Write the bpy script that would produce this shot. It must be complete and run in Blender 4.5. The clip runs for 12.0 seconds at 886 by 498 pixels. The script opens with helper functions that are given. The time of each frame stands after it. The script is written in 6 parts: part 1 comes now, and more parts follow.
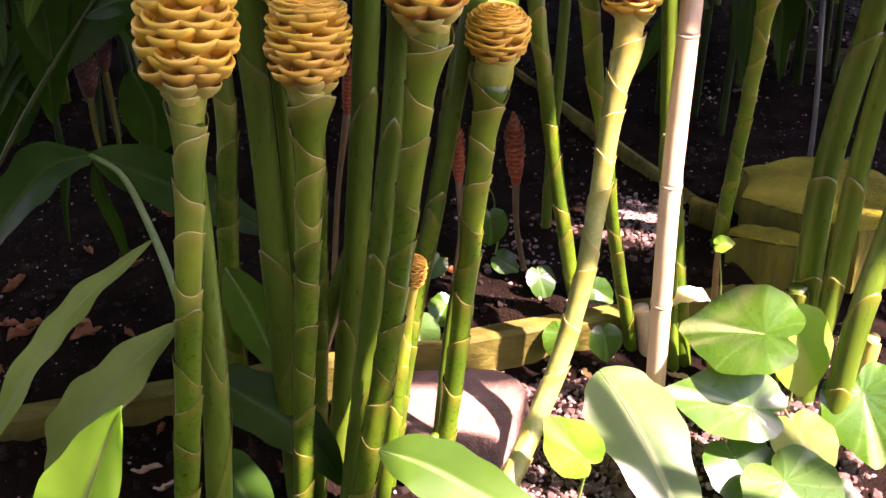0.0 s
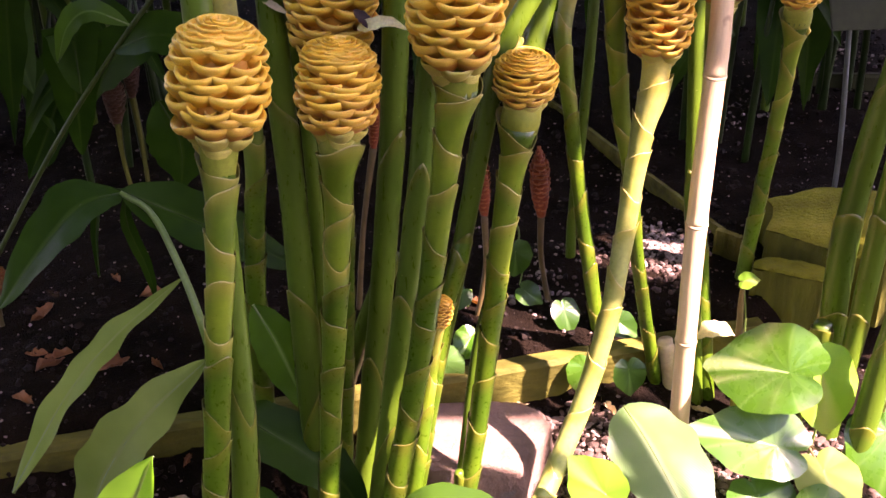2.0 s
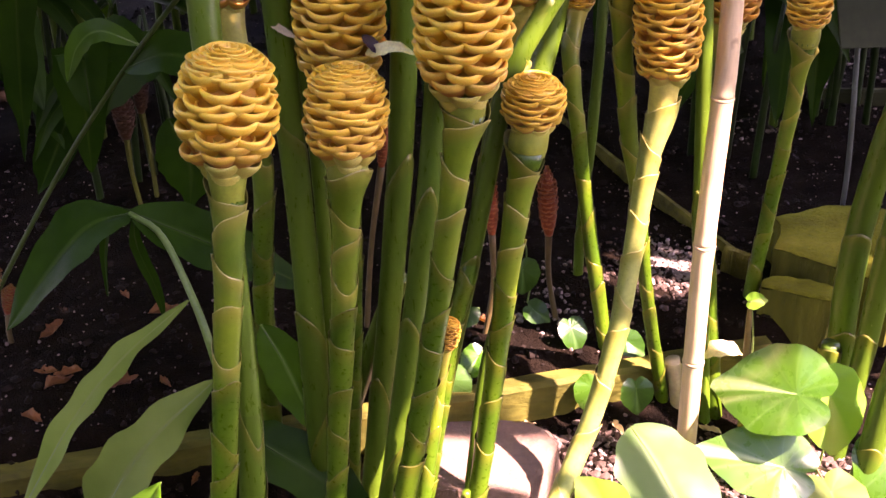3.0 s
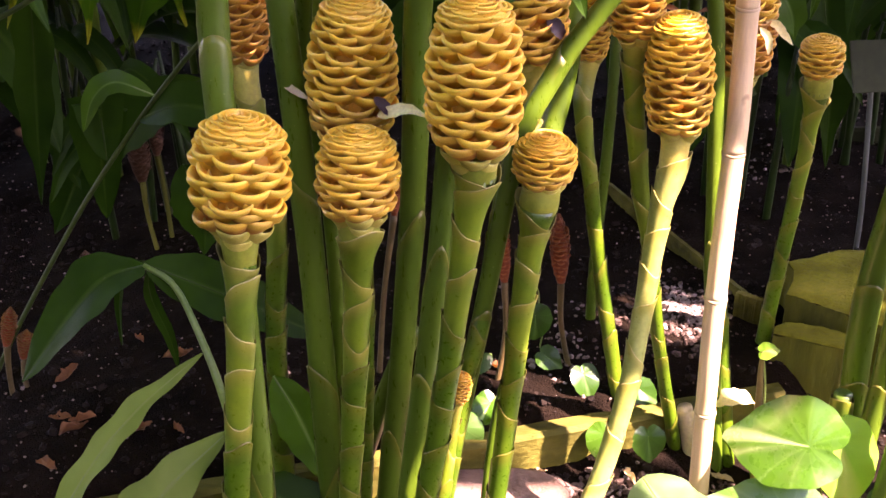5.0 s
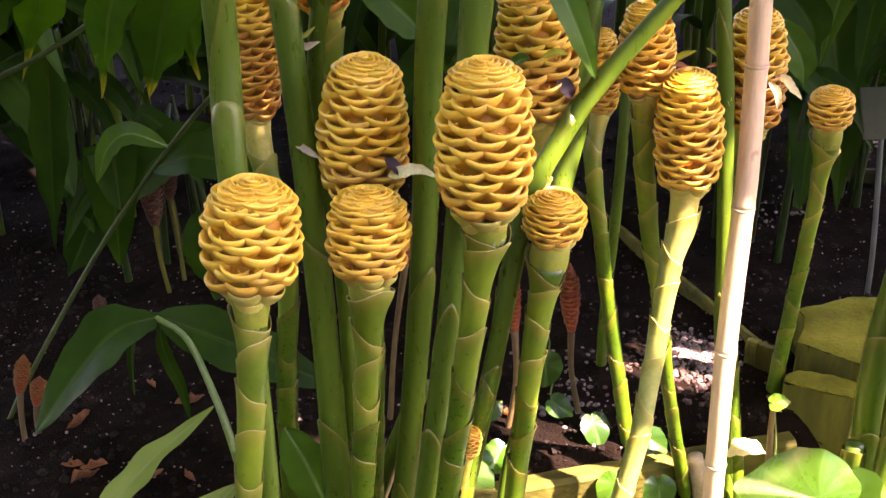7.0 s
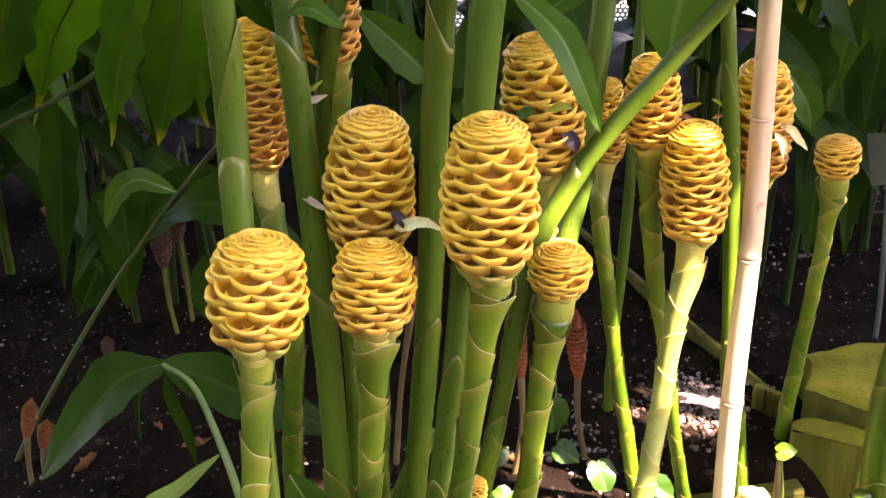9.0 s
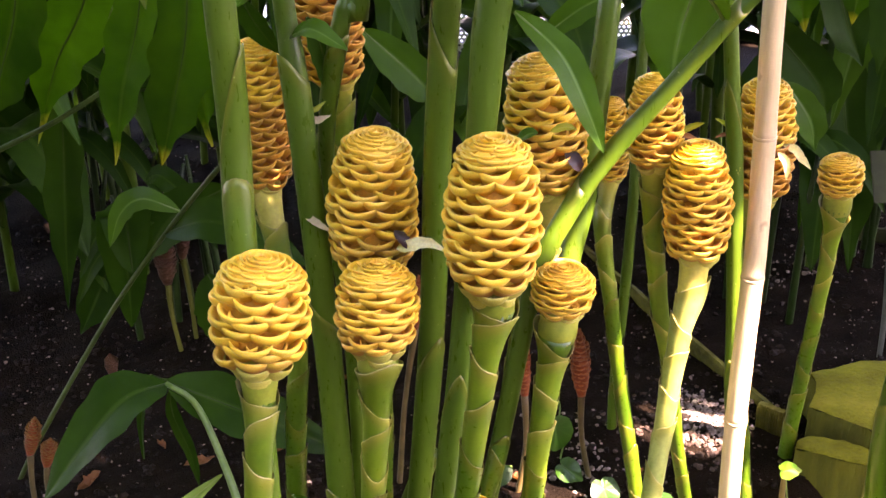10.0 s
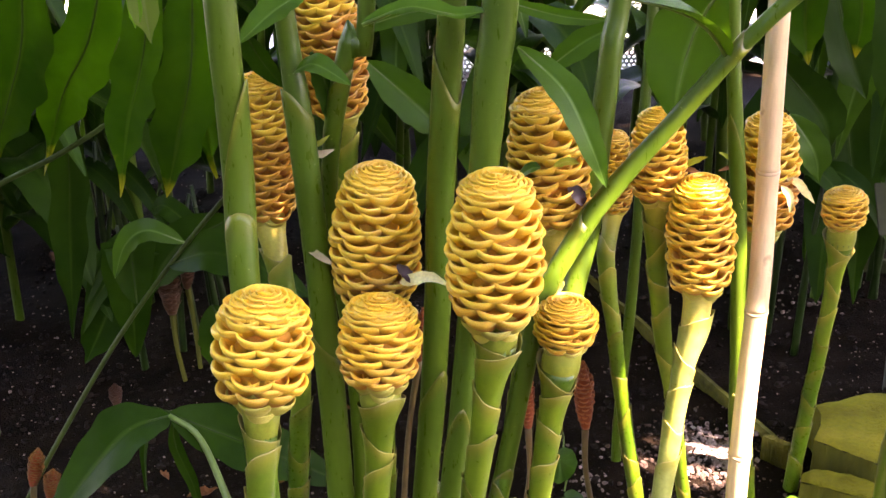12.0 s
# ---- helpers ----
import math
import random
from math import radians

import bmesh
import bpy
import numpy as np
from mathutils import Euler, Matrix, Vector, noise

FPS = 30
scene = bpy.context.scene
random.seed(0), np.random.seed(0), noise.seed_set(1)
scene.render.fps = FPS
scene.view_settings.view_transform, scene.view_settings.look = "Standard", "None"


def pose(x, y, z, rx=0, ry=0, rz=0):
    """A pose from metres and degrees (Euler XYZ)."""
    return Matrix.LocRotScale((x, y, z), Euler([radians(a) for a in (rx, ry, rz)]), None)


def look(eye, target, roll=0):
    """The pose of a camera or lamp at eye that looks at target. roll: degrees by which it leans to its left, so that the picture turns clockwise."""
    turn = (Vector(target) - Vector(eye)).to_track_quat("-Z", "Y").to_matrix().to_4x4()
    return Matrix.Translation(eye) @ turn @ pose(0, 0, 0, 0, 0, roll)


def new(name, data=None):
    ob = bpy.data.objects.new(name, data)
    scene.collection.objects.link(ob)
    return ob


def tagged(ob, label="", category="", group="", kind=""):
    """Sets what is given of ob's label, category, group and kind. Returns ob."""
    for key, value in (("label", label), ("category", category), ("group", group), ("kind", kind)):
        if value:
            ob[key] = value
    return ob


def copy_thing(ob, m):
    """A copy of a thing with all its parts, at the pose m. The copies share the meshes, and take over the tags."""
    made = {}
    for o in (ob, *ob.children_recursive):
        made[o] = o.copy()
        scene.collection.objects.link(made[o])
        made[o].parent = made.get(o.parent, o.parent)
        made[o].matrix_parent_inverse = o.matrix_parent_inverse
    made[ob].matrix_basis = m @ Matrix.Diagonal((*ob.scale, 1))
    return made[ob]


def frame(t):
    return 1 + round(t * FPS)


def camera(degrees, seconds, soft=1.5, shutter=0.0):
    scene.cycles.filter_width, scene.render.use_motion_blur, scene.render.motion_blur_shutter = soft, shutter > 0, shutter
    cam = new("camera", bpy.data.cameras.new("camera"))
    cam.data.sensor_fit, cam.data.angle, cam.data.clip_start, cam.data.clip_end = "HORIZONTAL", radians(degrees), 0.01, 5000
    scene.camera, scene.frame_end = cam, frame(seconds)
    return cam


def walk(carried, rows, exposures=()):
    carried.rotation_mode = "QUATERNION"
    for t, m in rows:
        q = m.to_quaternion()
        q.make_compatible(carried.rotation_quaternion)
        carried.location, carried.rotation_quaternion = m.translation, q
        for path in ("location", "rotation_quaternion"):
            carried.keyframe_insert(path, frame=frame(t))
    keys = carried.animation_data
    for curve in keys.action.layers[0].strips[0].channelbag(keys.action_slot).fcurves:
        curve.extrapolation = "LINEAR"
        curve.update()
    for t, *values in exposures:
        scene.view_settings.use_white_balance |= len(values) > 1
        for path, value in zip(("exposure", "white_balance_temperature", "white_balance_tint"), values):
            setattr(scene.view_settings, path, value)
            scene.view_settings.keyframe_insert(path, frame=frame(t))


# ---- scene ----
cam = camera(40.0, 12.0)
PATH = [
    (0, (0.054, -0.138, 0.713), (0.051, 1.574, -0.32), -0.9),
    (0.5, (0.052, -0.134, 0.723), (0.041, 1.577, -0.313), -0.9),
    (1, (0.049, -0.13, 0.733), (0.03, 1.579, -0.305), -1.0),
    (1.5, (0.048, -0.127, 0.74), (0.021, 1.582, -0.298), -1.0),
    (2, (0.048, -0.124, 0.748), (0.014, 1.586, -0.288), -1.1),
    (2.5, (0.049, -0.121, 0.755), (0.007, 1.591, -0.278), -1.2),
    (3, (0.049, -0.118, 0.762), (0.001, 1.596, -0.268), -1.2),
    (5, (0.053, -0.105, 0.794), (-0.021, 1.621, -0.214), -1.5),
    (5.5, (0.055, -0.103, 0.8), (-0.025, 1.627, -0.2), -1.5),
    (6, (0.055, -0.1, 0.806), (-0.03, 1.634, -0.185), -1.6),
    (6.5, (0.055, -0.099, 0.813), (-0.035, 1.641, -0.169), -1.7),
    (7, (0.055, -0.096, 0.82), (-0.039, 1.648, -0.154), -1.7),
    (9, (0.059, -0.09, 0.838), (-0.052, 1.676, -0.095), -1.7),
    (9.5, (0.059, -0.088, 0.841), (-0.054, 1.682, -0.083), -1.8),
    (10, (0.06, -0.088, 0.843), (-0.058, 1.687, -0.07), -1.8),
    (10.5, (0.061, -0.088, 0.845), (-0.06, 1.693, -0.059), -1.8),
    (11, (0.061, -0.088, 0.846), (-0.062, 1.698, -0.047), -1.8),
    (11.5, (0.062, -0.087, 0.847), (-0.064, 1.703, -0.037), -1.8),
    (12, (0.063, -0.086, 0.849), (-0.066, 1.708, -0.026), -1.8),
]
EXPOSURES = [(0, 3.3, 7000, 64), (3, 3.5, 7200, 62), (6, 3.8, 7350, 57), (9, 4.12, 7500, 47), (12, 4.25, 7700, 42)]
walk(cam, [(t, look(eye, target, roll)) for t, eye, target, roll in PATH], EXPOSURES)

# ---- world and sun ----
SUN_AZ, SUN_EL = radians(-22), radians(54)
SUN_DIR = Vector((math.cos(SUN_AZ) * math.cos(SUN_EL), math.sin(SUN_AZ) * math.cos(SUN_EL), math.sin(SUN_EL)))
world = bpy.data.worlds.new("sky")
scene.world = world
world.use_nodes = True
wn = world.node_tree.nodes
sky = wn.new("ShaderNodeTexSky")
sky.sky_type, sky.sun_disc = "NISHITA", False
sky.sun_elevation, sky.sun_rotation = SUN_EL, math.atan2(SUN_DIR.x, SUN_DIR.y)
world.node_tree.links.new(sky.outputs[0], wn["Background"].inputs[0])
wn["Background"].inputs[1].default_value = 0.135
lamp = bpy.data.lights.new("sun", "SUN")
lamp.energy, lamp.angle, lamp.color = 5.0, radians(0.6), (1.0, 0.94, 0.82)
sun = new("sun", lamp)
sun.matrix_world = look(SUN_DIR * 10, (0, 0, 0))


# ---- materials ----
def nodes_of(name):
    m = bpy.data.materials.new(name)
    m.use_nodes = True
    return m, m.node_tree.nodes, m.node_tree.links


def ramp(n, stops):
    r = n.new("ShaderNodeValToRGB")
    e = r.color_ramp.elements
    while len(e) < len(stops):
        e.new(0.5)
    for k, (p, c) in enumerate(stops):
        e[k].position, e[k].color = p, (*c, 1)
    return r


def noise_node(n, l, scale, detail=4.0, rough=0.55, coord="Object", stretch=None):
    tc = n.new("ShaderNodeTexCoord")
    t = n.new("ShaderNodeTexNoise")
    t.inputs["Scale"].default_value = scale
    t.inputs["Detail"].default_value = detail
    t.inputs["Roughness"].default_value = rough
    src = tc.outputs[coord]
    if stretch:
        mp = n.new("ShaderNodeMapping")
        mp.inputs["Scale"].default_value = stretch
        l.new(src, mp.inputs[0])
        src = mp.outputs[0]
    l.new(src, t.inputs["Vector"])
    return t


def mixed(n, l, a, b, fac, mode="MIX"):
    """The mix of colours a and b; each is a socket or a colour, fac a socket or a number."""
    x = n.new("ShaderNodeMix")
    x.data_type, x.blend_type = "RGBA", mode
    for sock, v in ((x.inputs[0], fac), (x.inputs[6], a), (x.inputs[7], b)):
        if isinstance(v, bpy.types.NodeSocket):
            l.new(v, sock)
        else:
            sock.default_value = (*v, 1) if isinstance(v, tuple) else v
    return x.outputs[2]


def surface(name, stops, scale, rough=0.5, bump=0.2, bump_scale=None, fine=None, vary=0.0, metal=0.0, coat=0.0,
            through_light=0.0, edge=None, stretch=None, spots=None, bump_dist=0.002, subsurface=0.0, gloss=0.5):
    """A surface of two scales of variation. edge: stops along the mesh attribute 'edge', laid over the colour."""
    m, n, l = nodes_of(name)
    bsdf = n["Principled BSDF"]
    big = noise_node(n, l, scale, 3, 0.5, "Object", stretch)
    small = noise_node(n, l, bump_scale or scale * 8, 5, 0.6, "Object", stretch)
    r = ramp(n, stops)
    l.new(big.outputs[0], r.inputs[0])
    col = r.outputs[0]
    dim = ramp(n, [(0.3, (0.72, 0.72, 0.72)), (0.7, (1.12, 1.12, 1.12))])
    l.new(small.outputs[0], dim.inputs[0])
    col = mixed(n, l, col, dim.outputs[0], 0.7 if fine is None else fine, "MULTIPLY")
    if edge:
        at = n.new("ShaderNodeAttribute")
        at.attribute_name = "edge"
        er = ramp(n, [(p, c) for p, c, _ in edge])
        ea = ramp(n, [(p, (a, a, a)) for p, _, a in edge])
        l.new(at.outputs["Fac"], er.inputs[0])
        l.new(at.outputs["Fac"], ea.inputs[0])
        col = mixed(n, l, col, er.outputs[0], ea.outputs[0])
    if spots:
        sc, colour, cut = spots
        sp = noise_node(n, l, sc, 2, 0.4)
        sr = ramp(n, [(cut, (0, 0, 0)), (cut + 0.06, (1, 1, 1))])
        l.new(sp.outputs[0], sr.inputs[0])
        col = mixed(n, l, col, colour, sr.outputs[0])
    if vary:
        info = n.new("ShaderNodeObjectInfo")
        vr = ramp(n, [(0.0, (1 - vary,) * 3), (1.0, (1 + vary,) * 3)])
        l.new(info.outputs["Random"], vr.inputs[0])
        col = mixed(n, l, col, vr.outputs[0], 1.0, "MULTIPLY")
    l.new(col, bsdf.inputs["Base Color"])
    rr = ramp(n, [(0.3, (max(rough - 0.1, 0),) * 3), (0.7, (min(rough + 0.12, 1),) * 3)])
    l.new(small.outputs[0], rr.inputs[0])
    l.new(rr.outputs[0], bsdf.inputs["Roughness"])
    bsdf.inputs["Metallic"].default_value = metal
    bsdf.inputs["Coat Weight"].default_value = coat
    bsdf.inputs["Specular IOR Level"].default_value = gloss
    bsdf.inputs["Coat Roughness"].default_value = 0.25
    if subsurface:
        bsdf.inputs["Subsurface Weight"].default_value = subsurface
        bsdf.inputs["Subsurface Radius"].default_value = (0.004, 0.003, 0.001)
    if bump:
        b = n.new("ShaderNodeBump")
        b.inputs["Strength"].default_value, b.inputs["Distance"].default_value = bump, bump_dist
        l.new(small.outputs[0], b.inputs["Height"])
        l.new(b.outputs[0], bsdf.inputs["Normal"])
    if through_light:
        tr = n.new("ShaderNodeBsdfTranslucent")
        warm = mixed(n, l, col, (1.5, 1.6, 0.5), 1.0, "MULTIPLY")
        l.new(warm, tr.inputs["Color"])
        mx = n.new("ShaderNodeMixShader")
        mx.inputs[0].default_value = through_light
        l.new(bsdf.outputs[0], mx.inputs[1])
        l.new(tr.outputs[0], mx.inputs[2])
        l.new(mx.outputs[0], n["Material Output"].inputs["Surface"])
    return m


def leaf_surface(name, dark, light, rough=0.38, through_light=0.25, vein=(0.2, 0.3, 0.08), tip=None, vein_angle=1.6, lateral=46.0, ribs=0.0, gloss=0.35, coat=0.0, radial=False):
    """A leaf blade: fine slanting veins and a pale midrib, by the blade's own uv (across, along)."""
    m, n, l = nodes_of(name)
    bsdf = n["Principled BSDF"]
    uv = n.new("ShaderNodeUVMap")
    sep = n.new("ShaderNodeSeparateXYZ")
    l.new(uv.outputs[0], sep.inputs[0])

    def mathn(op, a, b=0.0):
        x = n.new("ShaderNodeMath")
        x.operation = op
        for k, v in enumerate((a, b)):
            if isinstance(v, bpy.types.NodeSocket):
                l.new(v, x.inputs[k])
            else:
                x.inputs[k].default_value = v
        return x.outputs[0]
    off = mathn("ABSOLUTE", mathn("SUBTRACT", sep.outputs[0], 0.5))
    ph = mathn("MULTIPLY", mathn("SUBTRACT", sep.outputs[1], mathn("MULTIPLY", off, vein_angle * 0.5)), lateral * 6.283)
    if radial:
        ph = mathn("MULTIPLY", mathn("SUBTRACT", mathn("MULTIPLY", off, lateral), mathn("MULTIPLY", sep.outputs[1], 0.35)), 6.283)
    wave = mathn("MULTIPLY", mathn("ADD", mathn("SINE", ph), 1.0), 0.5)
    big = noise_node(n, l, 14, 3)
    r = ramp(n, [(0.3, dark), (0.72, light)])
    l.new(big.outputs[0], r.inputs[0])
    col = mixed(n, l, r.outputs[0], tuple(min(c * 1.22, 1) for c in light), mathn("MULTIPLY", wave, 0.05))
    if ribs:
        col = mixed(n, l, col, vein, mathn("MULTIPLY", mathn("POWER", wave, 30.0 if radial else 18.0), ribs))
    rw = 0.4 if radial else 1.0
    rib = ramp(n, [(0.0, (1, 1, 1)), (0.03 * rw, (0.7, 0.7, 0.7)), (0.06 * rw, (0, 0, 0))])
    l.new(off, rib.inputs[0])
    col = mixed(n, l, col, vein, rib.outputs[0])
    if tip:
        tn = noise_node(n, l, 30, 3)
        tt = mathn("ADD", sep.outputs[1], mathn("MULTIPLY", mathn("SUBTRACT", tn.outputs[0], 0.5), 0.35))
        tr_ = ramp(n, [(0.86, (0, 0, 0)), (1.0, (1, 1, 1))])
        l.new(tt, tr_.inputs[0])
        col = mixed(n, l, col, tip, tr_.outputs[0])
    info = n.new("ShaderNodeObjectInfo")
    vr = ramp(n, [(0.0, (0.82, 0.82, 0.82)), (1.0, (1.15, 1.15, 1.15))])
    l.new(info.outputs["Random"], vr.inputs[0])
    col = mixed(n, l, col, vr.outputs[0], 1.0, "MULTIPLY")
    l.new(col, bsdf.inputs["Base Color"])
    bsdf.inputs["Specular IOR Level"].default_value = gloss
    bsdf.inputs["Coat Weight"].default_value, bsdf.inputs["Coat Roughness"].default_value = coat, 0.3
    small = noise_node(n, l, 90, 4)
    rr = ramp(n, [(0.3, (rough - 0.08,) * 3), (0.75, (rough + 0.14,) * 3)])
    l.new(small.outputs[0], rr.inputs[0])
    l.new(rr.outputs[0], bsdf.inputs["Roughness"])
    b = n.new("ShaderNodeBump")
    b.inputs["Strength"].default_value, b.inputs["Distance"].default_value = 0.08, 0.0010
    l.new(mathn("ADD", wave, small.outputs[0]), b.inputs["Height"])
    l.new(b.outputs[0], bsdf.inputs["Normal"])
    tl = n.new("ShaderNodeBsdfTranslucent")
    l.new(mixed(n, l, col, (2.0, 2.1, 0.6), 1.0, "MULTIPLY"), tl.inputs["Color"])
    mx = n.new("ShaderNodeMixShader")
    mx.inputs[0].default_value = through_light
    l.new(bsdf.outputs[0], mx.inputs[1])
    l.new(tl.outputs[0], mx.inputs[2])
    l.new(mx.outputs[0], n["Material Output"].inputs["Surface"])
    return m


RIM = [(0.0, (0.17, 0.145, 0.03), 0.0), (0.1, (0.17, 0.145, 0.03), 0.0), (0.6, (0.20, 0.185, 0.02), 0.55), (0.92, (0.27, 0.235, 0.04), 0.75), (0.97, (0.33, 0.27, 0.08), 0.8), (1.0, (0.34, 0.27, 0.09), 0.8)]
RIM_LOW = [(0.0, (0.12, 0.10, 0.02), 0.0), (0.1, (0.12, 0.10, 0.02), 0.0), (0.6, (0.105, 0.115, 0.008), 0.5), (0.93, (0.145, 0.14, 0.014), 0.65), (0.97, (0.15, 0.11, 0.032), 0.7), (1.0, (0.17, 0.12, 0.04), 0.7)]
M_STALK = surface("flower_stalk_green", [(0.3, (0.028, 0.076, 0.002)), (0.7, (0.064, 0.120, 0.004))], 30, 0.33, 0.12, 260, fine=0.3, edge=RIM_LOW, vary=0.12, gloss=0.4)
M_NECK = surface("flower_neck_pale", [(0.3, (0.36, 0.33, 0.05)), (0.7, (0.52, 0.43, 0.09))], 40, 0.4, 0.1, 300, subsurface=0.2)
M_NECK_GREEN = surface("flower_neck_green", [(0.3, (0.14, 0.18, 0.012)), (0.7, (0.22, 0.24, 0.022))], 40, 0.42, 0.1, 300,
                       edge=[(0.0, (0.14, 0.18, 0.012), 0.0), (0.35, (0.24, 0.25, 0.03), 0.0), (0.8, (0.50, 0.40, 0.06), 0.85)])
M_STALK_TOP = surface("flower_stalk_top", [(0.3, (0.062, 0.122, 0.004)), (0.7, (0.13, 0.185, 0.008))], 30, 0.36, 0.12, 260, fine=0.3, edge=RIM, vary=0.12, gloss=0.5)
# stalk green lightened to hold the direct sun in its colour
M_STALK_SUNLIT = surface("flower_stalk_sunlit", [(0.3, (0.17, 0.21, 0.035)), (0.7, (0.30, 0.31, 0.075))], 30, 0.36, 0.12, 260, edge=RIM, vary=0.12, gloss=0.5)
M_STEM = surface("leaf_stem_green", [(0.3, (0.034, 0.078, 0.004)), (0.7, (0.070, 0.126, 0.007))], 22, 0.34, 0.12, 240, fine=0.35, edge=RIM_LOW, vary=0.12, gloss=0.4,
                 stretch=(1, 1, 0.25), spots=(420, (0.26, 0.29, 0.12), 0.75))
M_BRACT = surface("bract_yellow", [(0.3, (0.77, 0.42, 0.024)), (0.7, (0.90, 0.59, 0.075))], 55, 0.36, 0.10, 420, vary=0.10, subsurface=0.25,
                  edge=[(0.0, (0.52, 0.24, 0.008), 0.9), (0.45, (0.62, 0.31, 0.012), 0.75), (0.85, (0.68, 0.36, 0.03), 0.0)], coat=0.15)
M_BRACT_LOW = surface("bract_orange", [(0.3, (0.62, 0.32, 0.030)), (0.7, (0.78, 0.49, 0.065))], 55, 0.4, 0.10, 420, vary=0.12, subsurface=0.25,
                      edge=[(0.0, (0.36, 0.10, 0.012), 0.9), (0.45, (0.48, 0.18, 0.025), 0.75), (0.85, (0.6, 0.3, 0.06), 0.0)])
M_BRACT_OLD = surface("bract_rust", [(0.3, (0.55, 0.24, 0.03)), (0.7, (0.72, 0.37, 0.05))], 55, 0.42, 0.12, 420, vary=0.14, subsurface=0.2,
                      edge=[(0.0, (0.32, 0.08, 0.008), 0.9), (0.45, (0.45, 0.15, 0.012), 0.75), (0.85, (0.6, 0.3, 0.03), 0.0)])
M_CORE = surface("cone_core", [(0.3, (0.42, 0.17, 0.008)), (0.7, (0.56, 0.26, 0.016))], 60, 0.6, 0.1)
M_RED = surface("bract_red", [(0.3, (0.17, 0.035, 0.012)), (0.7, (0.30, 0.075, 0.022))], 60, 0.42, 0.12, 400, vary=0.2,
                edge=[(0.0, (0.2, 0.03, 0.01), 0.5), (0.9, (0.45, 0.16, 0.05), 0.5)])
# red bract darkened to brown to stand in for shade on far cones
M_RED_SHADED = surface("bract_red_shaded", [(0.3, (0.055, 0.020, 0.009)), (0.7, (0.11, 0.045, 0.018))], 60, 0.5, 0.12, 400, vary=0.2)
M_BUD = surface("bract_bud", [(0.3, (0.17, 0.06, 0.010)), (0.7, (0.27, 0.12, 0.02))], 60, 0.5, 0.12, 400, vary=0.2)
M_TWIG = surface("twig_green", [(0.3, (0.026, 0.048, 0.008)), (0.7, (0.052, 0.080, 0.016))], 40, 0.55, 0.1, gloss=0.15)
# stem green with the deep shade put into the colour
M_STEM_SHADED = surface("shaded_stem_green", [(0.3, (0.006, 0.020, 0.002)), (0.7, (0.015, 0.036, 0.004))], 30, 0.42, 0.1, gloss=0.3)
M_PETAL = surface("petal_cream", [(0.3, (0.72, 0.60, 0.24)), (0.7, (0.82, 0.73, 0.38))], 60, 0.45, 0.1, through_light=0.25)
M_MAROON = surface("petal_maroon", [(0.3, (0.020, 0.004, 0.004)), (0.7, (0.045, 0.010, 0.008))], 60, 0.5, 0.1)
M_BAMBOO = surface("bamboo_tan", [(0.3, (0.55, 0.38, 0.19)), (0.7, (0.70, 0.52, 0.30))], 24, 0.42, 0.12, 200, stretch=(1, 1, 0.08),
                   edge=[(0.0, (0.6, 0.45, 0.28), 0.0), (0.8, (0.45, 0.33, 0.2), 0.6), (1.0, (0.30, 0.2, 0.11), 0.8)], spots=(60, (0.36, 0.24, 0.13), 0.70))
# leaf green darkened so that its colour carries the shade at the back
M_LEAF_SHADED = leaf_surface("leaf_shaded", (0.008, 0.030, 0.003), (0.019, 0.056, 0.005), 0.42, 0.2, (0.026, 0.062, 0.009), gloss=0.07)
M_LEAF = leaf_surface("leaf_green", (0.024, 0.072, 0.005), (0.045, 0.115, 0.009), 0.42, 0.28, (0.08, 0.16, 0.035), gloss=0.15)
M_LEAF_HANG = leaf_surface("leaf_hanging", (0.010, 0.045, 0.002), (0.030, 0.088, 0.004), 0.5, 0.48, (0.035, 0.08, 0.01), tip=(0.36, 0.30, 0.03), gloss=0.12)
# pale underside green, raised to hold the sky's sheen in the colour
M_LEAF_PALE = leaf_surface("leaf_pale_underside_sheen", (0.095, 0.15, 0.024), (0.15, 0.205, 0.045), 0.45, 0.25, (0.15, 0.19, 0.06), gloss=0.10)
M_LEAF_SHEEN = leaf_surface("leaf_sunlit_sheen", (0.045, 0.11, 0.020), (0.085, 0.16, 0.040), 0.42, 0.25, (0.15, 0.23, 0.08), gloss=0.55, coat=0.35)
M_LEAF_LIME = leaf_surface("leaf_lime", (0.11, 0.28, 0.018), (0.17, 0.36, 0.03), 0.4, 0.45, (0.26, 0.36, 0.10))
M_LEAF_YELLOW = leaf_surface("leaf_yellowing", (0.20, 0.24, 0.03), (0.30, 0.30, 0.05), 0.4, 0.35, (0.3, 0.3, 0.1))
M_HEART = leaf_surface("heart_leaf_glossy", (0.018, 0.078, 0.003), (0.042, 0.125, 0.006), 0.27, 0.22, (0.24, 0.36, 0.13), radial=True, lateral=11.0, ribs=0.10, gloss=0.6, coat=0.4)
M_HEART_DARK = leaf_surface("heart_leaf_dark", (0.016, 0.066, 0.005), (0.030, 0.095, 0.009), 0.35, 0.2, (0.07, 0.16, 0.04), radial=True, lateral=11.0, ribs=0.10, gloss=0.5)
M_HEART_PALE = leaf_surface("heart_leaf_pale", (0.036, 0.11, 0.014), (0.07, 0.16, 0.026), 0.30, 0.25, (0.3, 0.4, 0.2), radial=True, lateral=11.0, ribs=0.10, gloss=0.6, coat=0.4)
M_RIB = surface("midrib_dark", [(0.3, (0.020, 0.050, 0.006)), (0.7, (0.035, 0.075, 0.010))], 40, 0.5, 0.1, gloss=0.2)
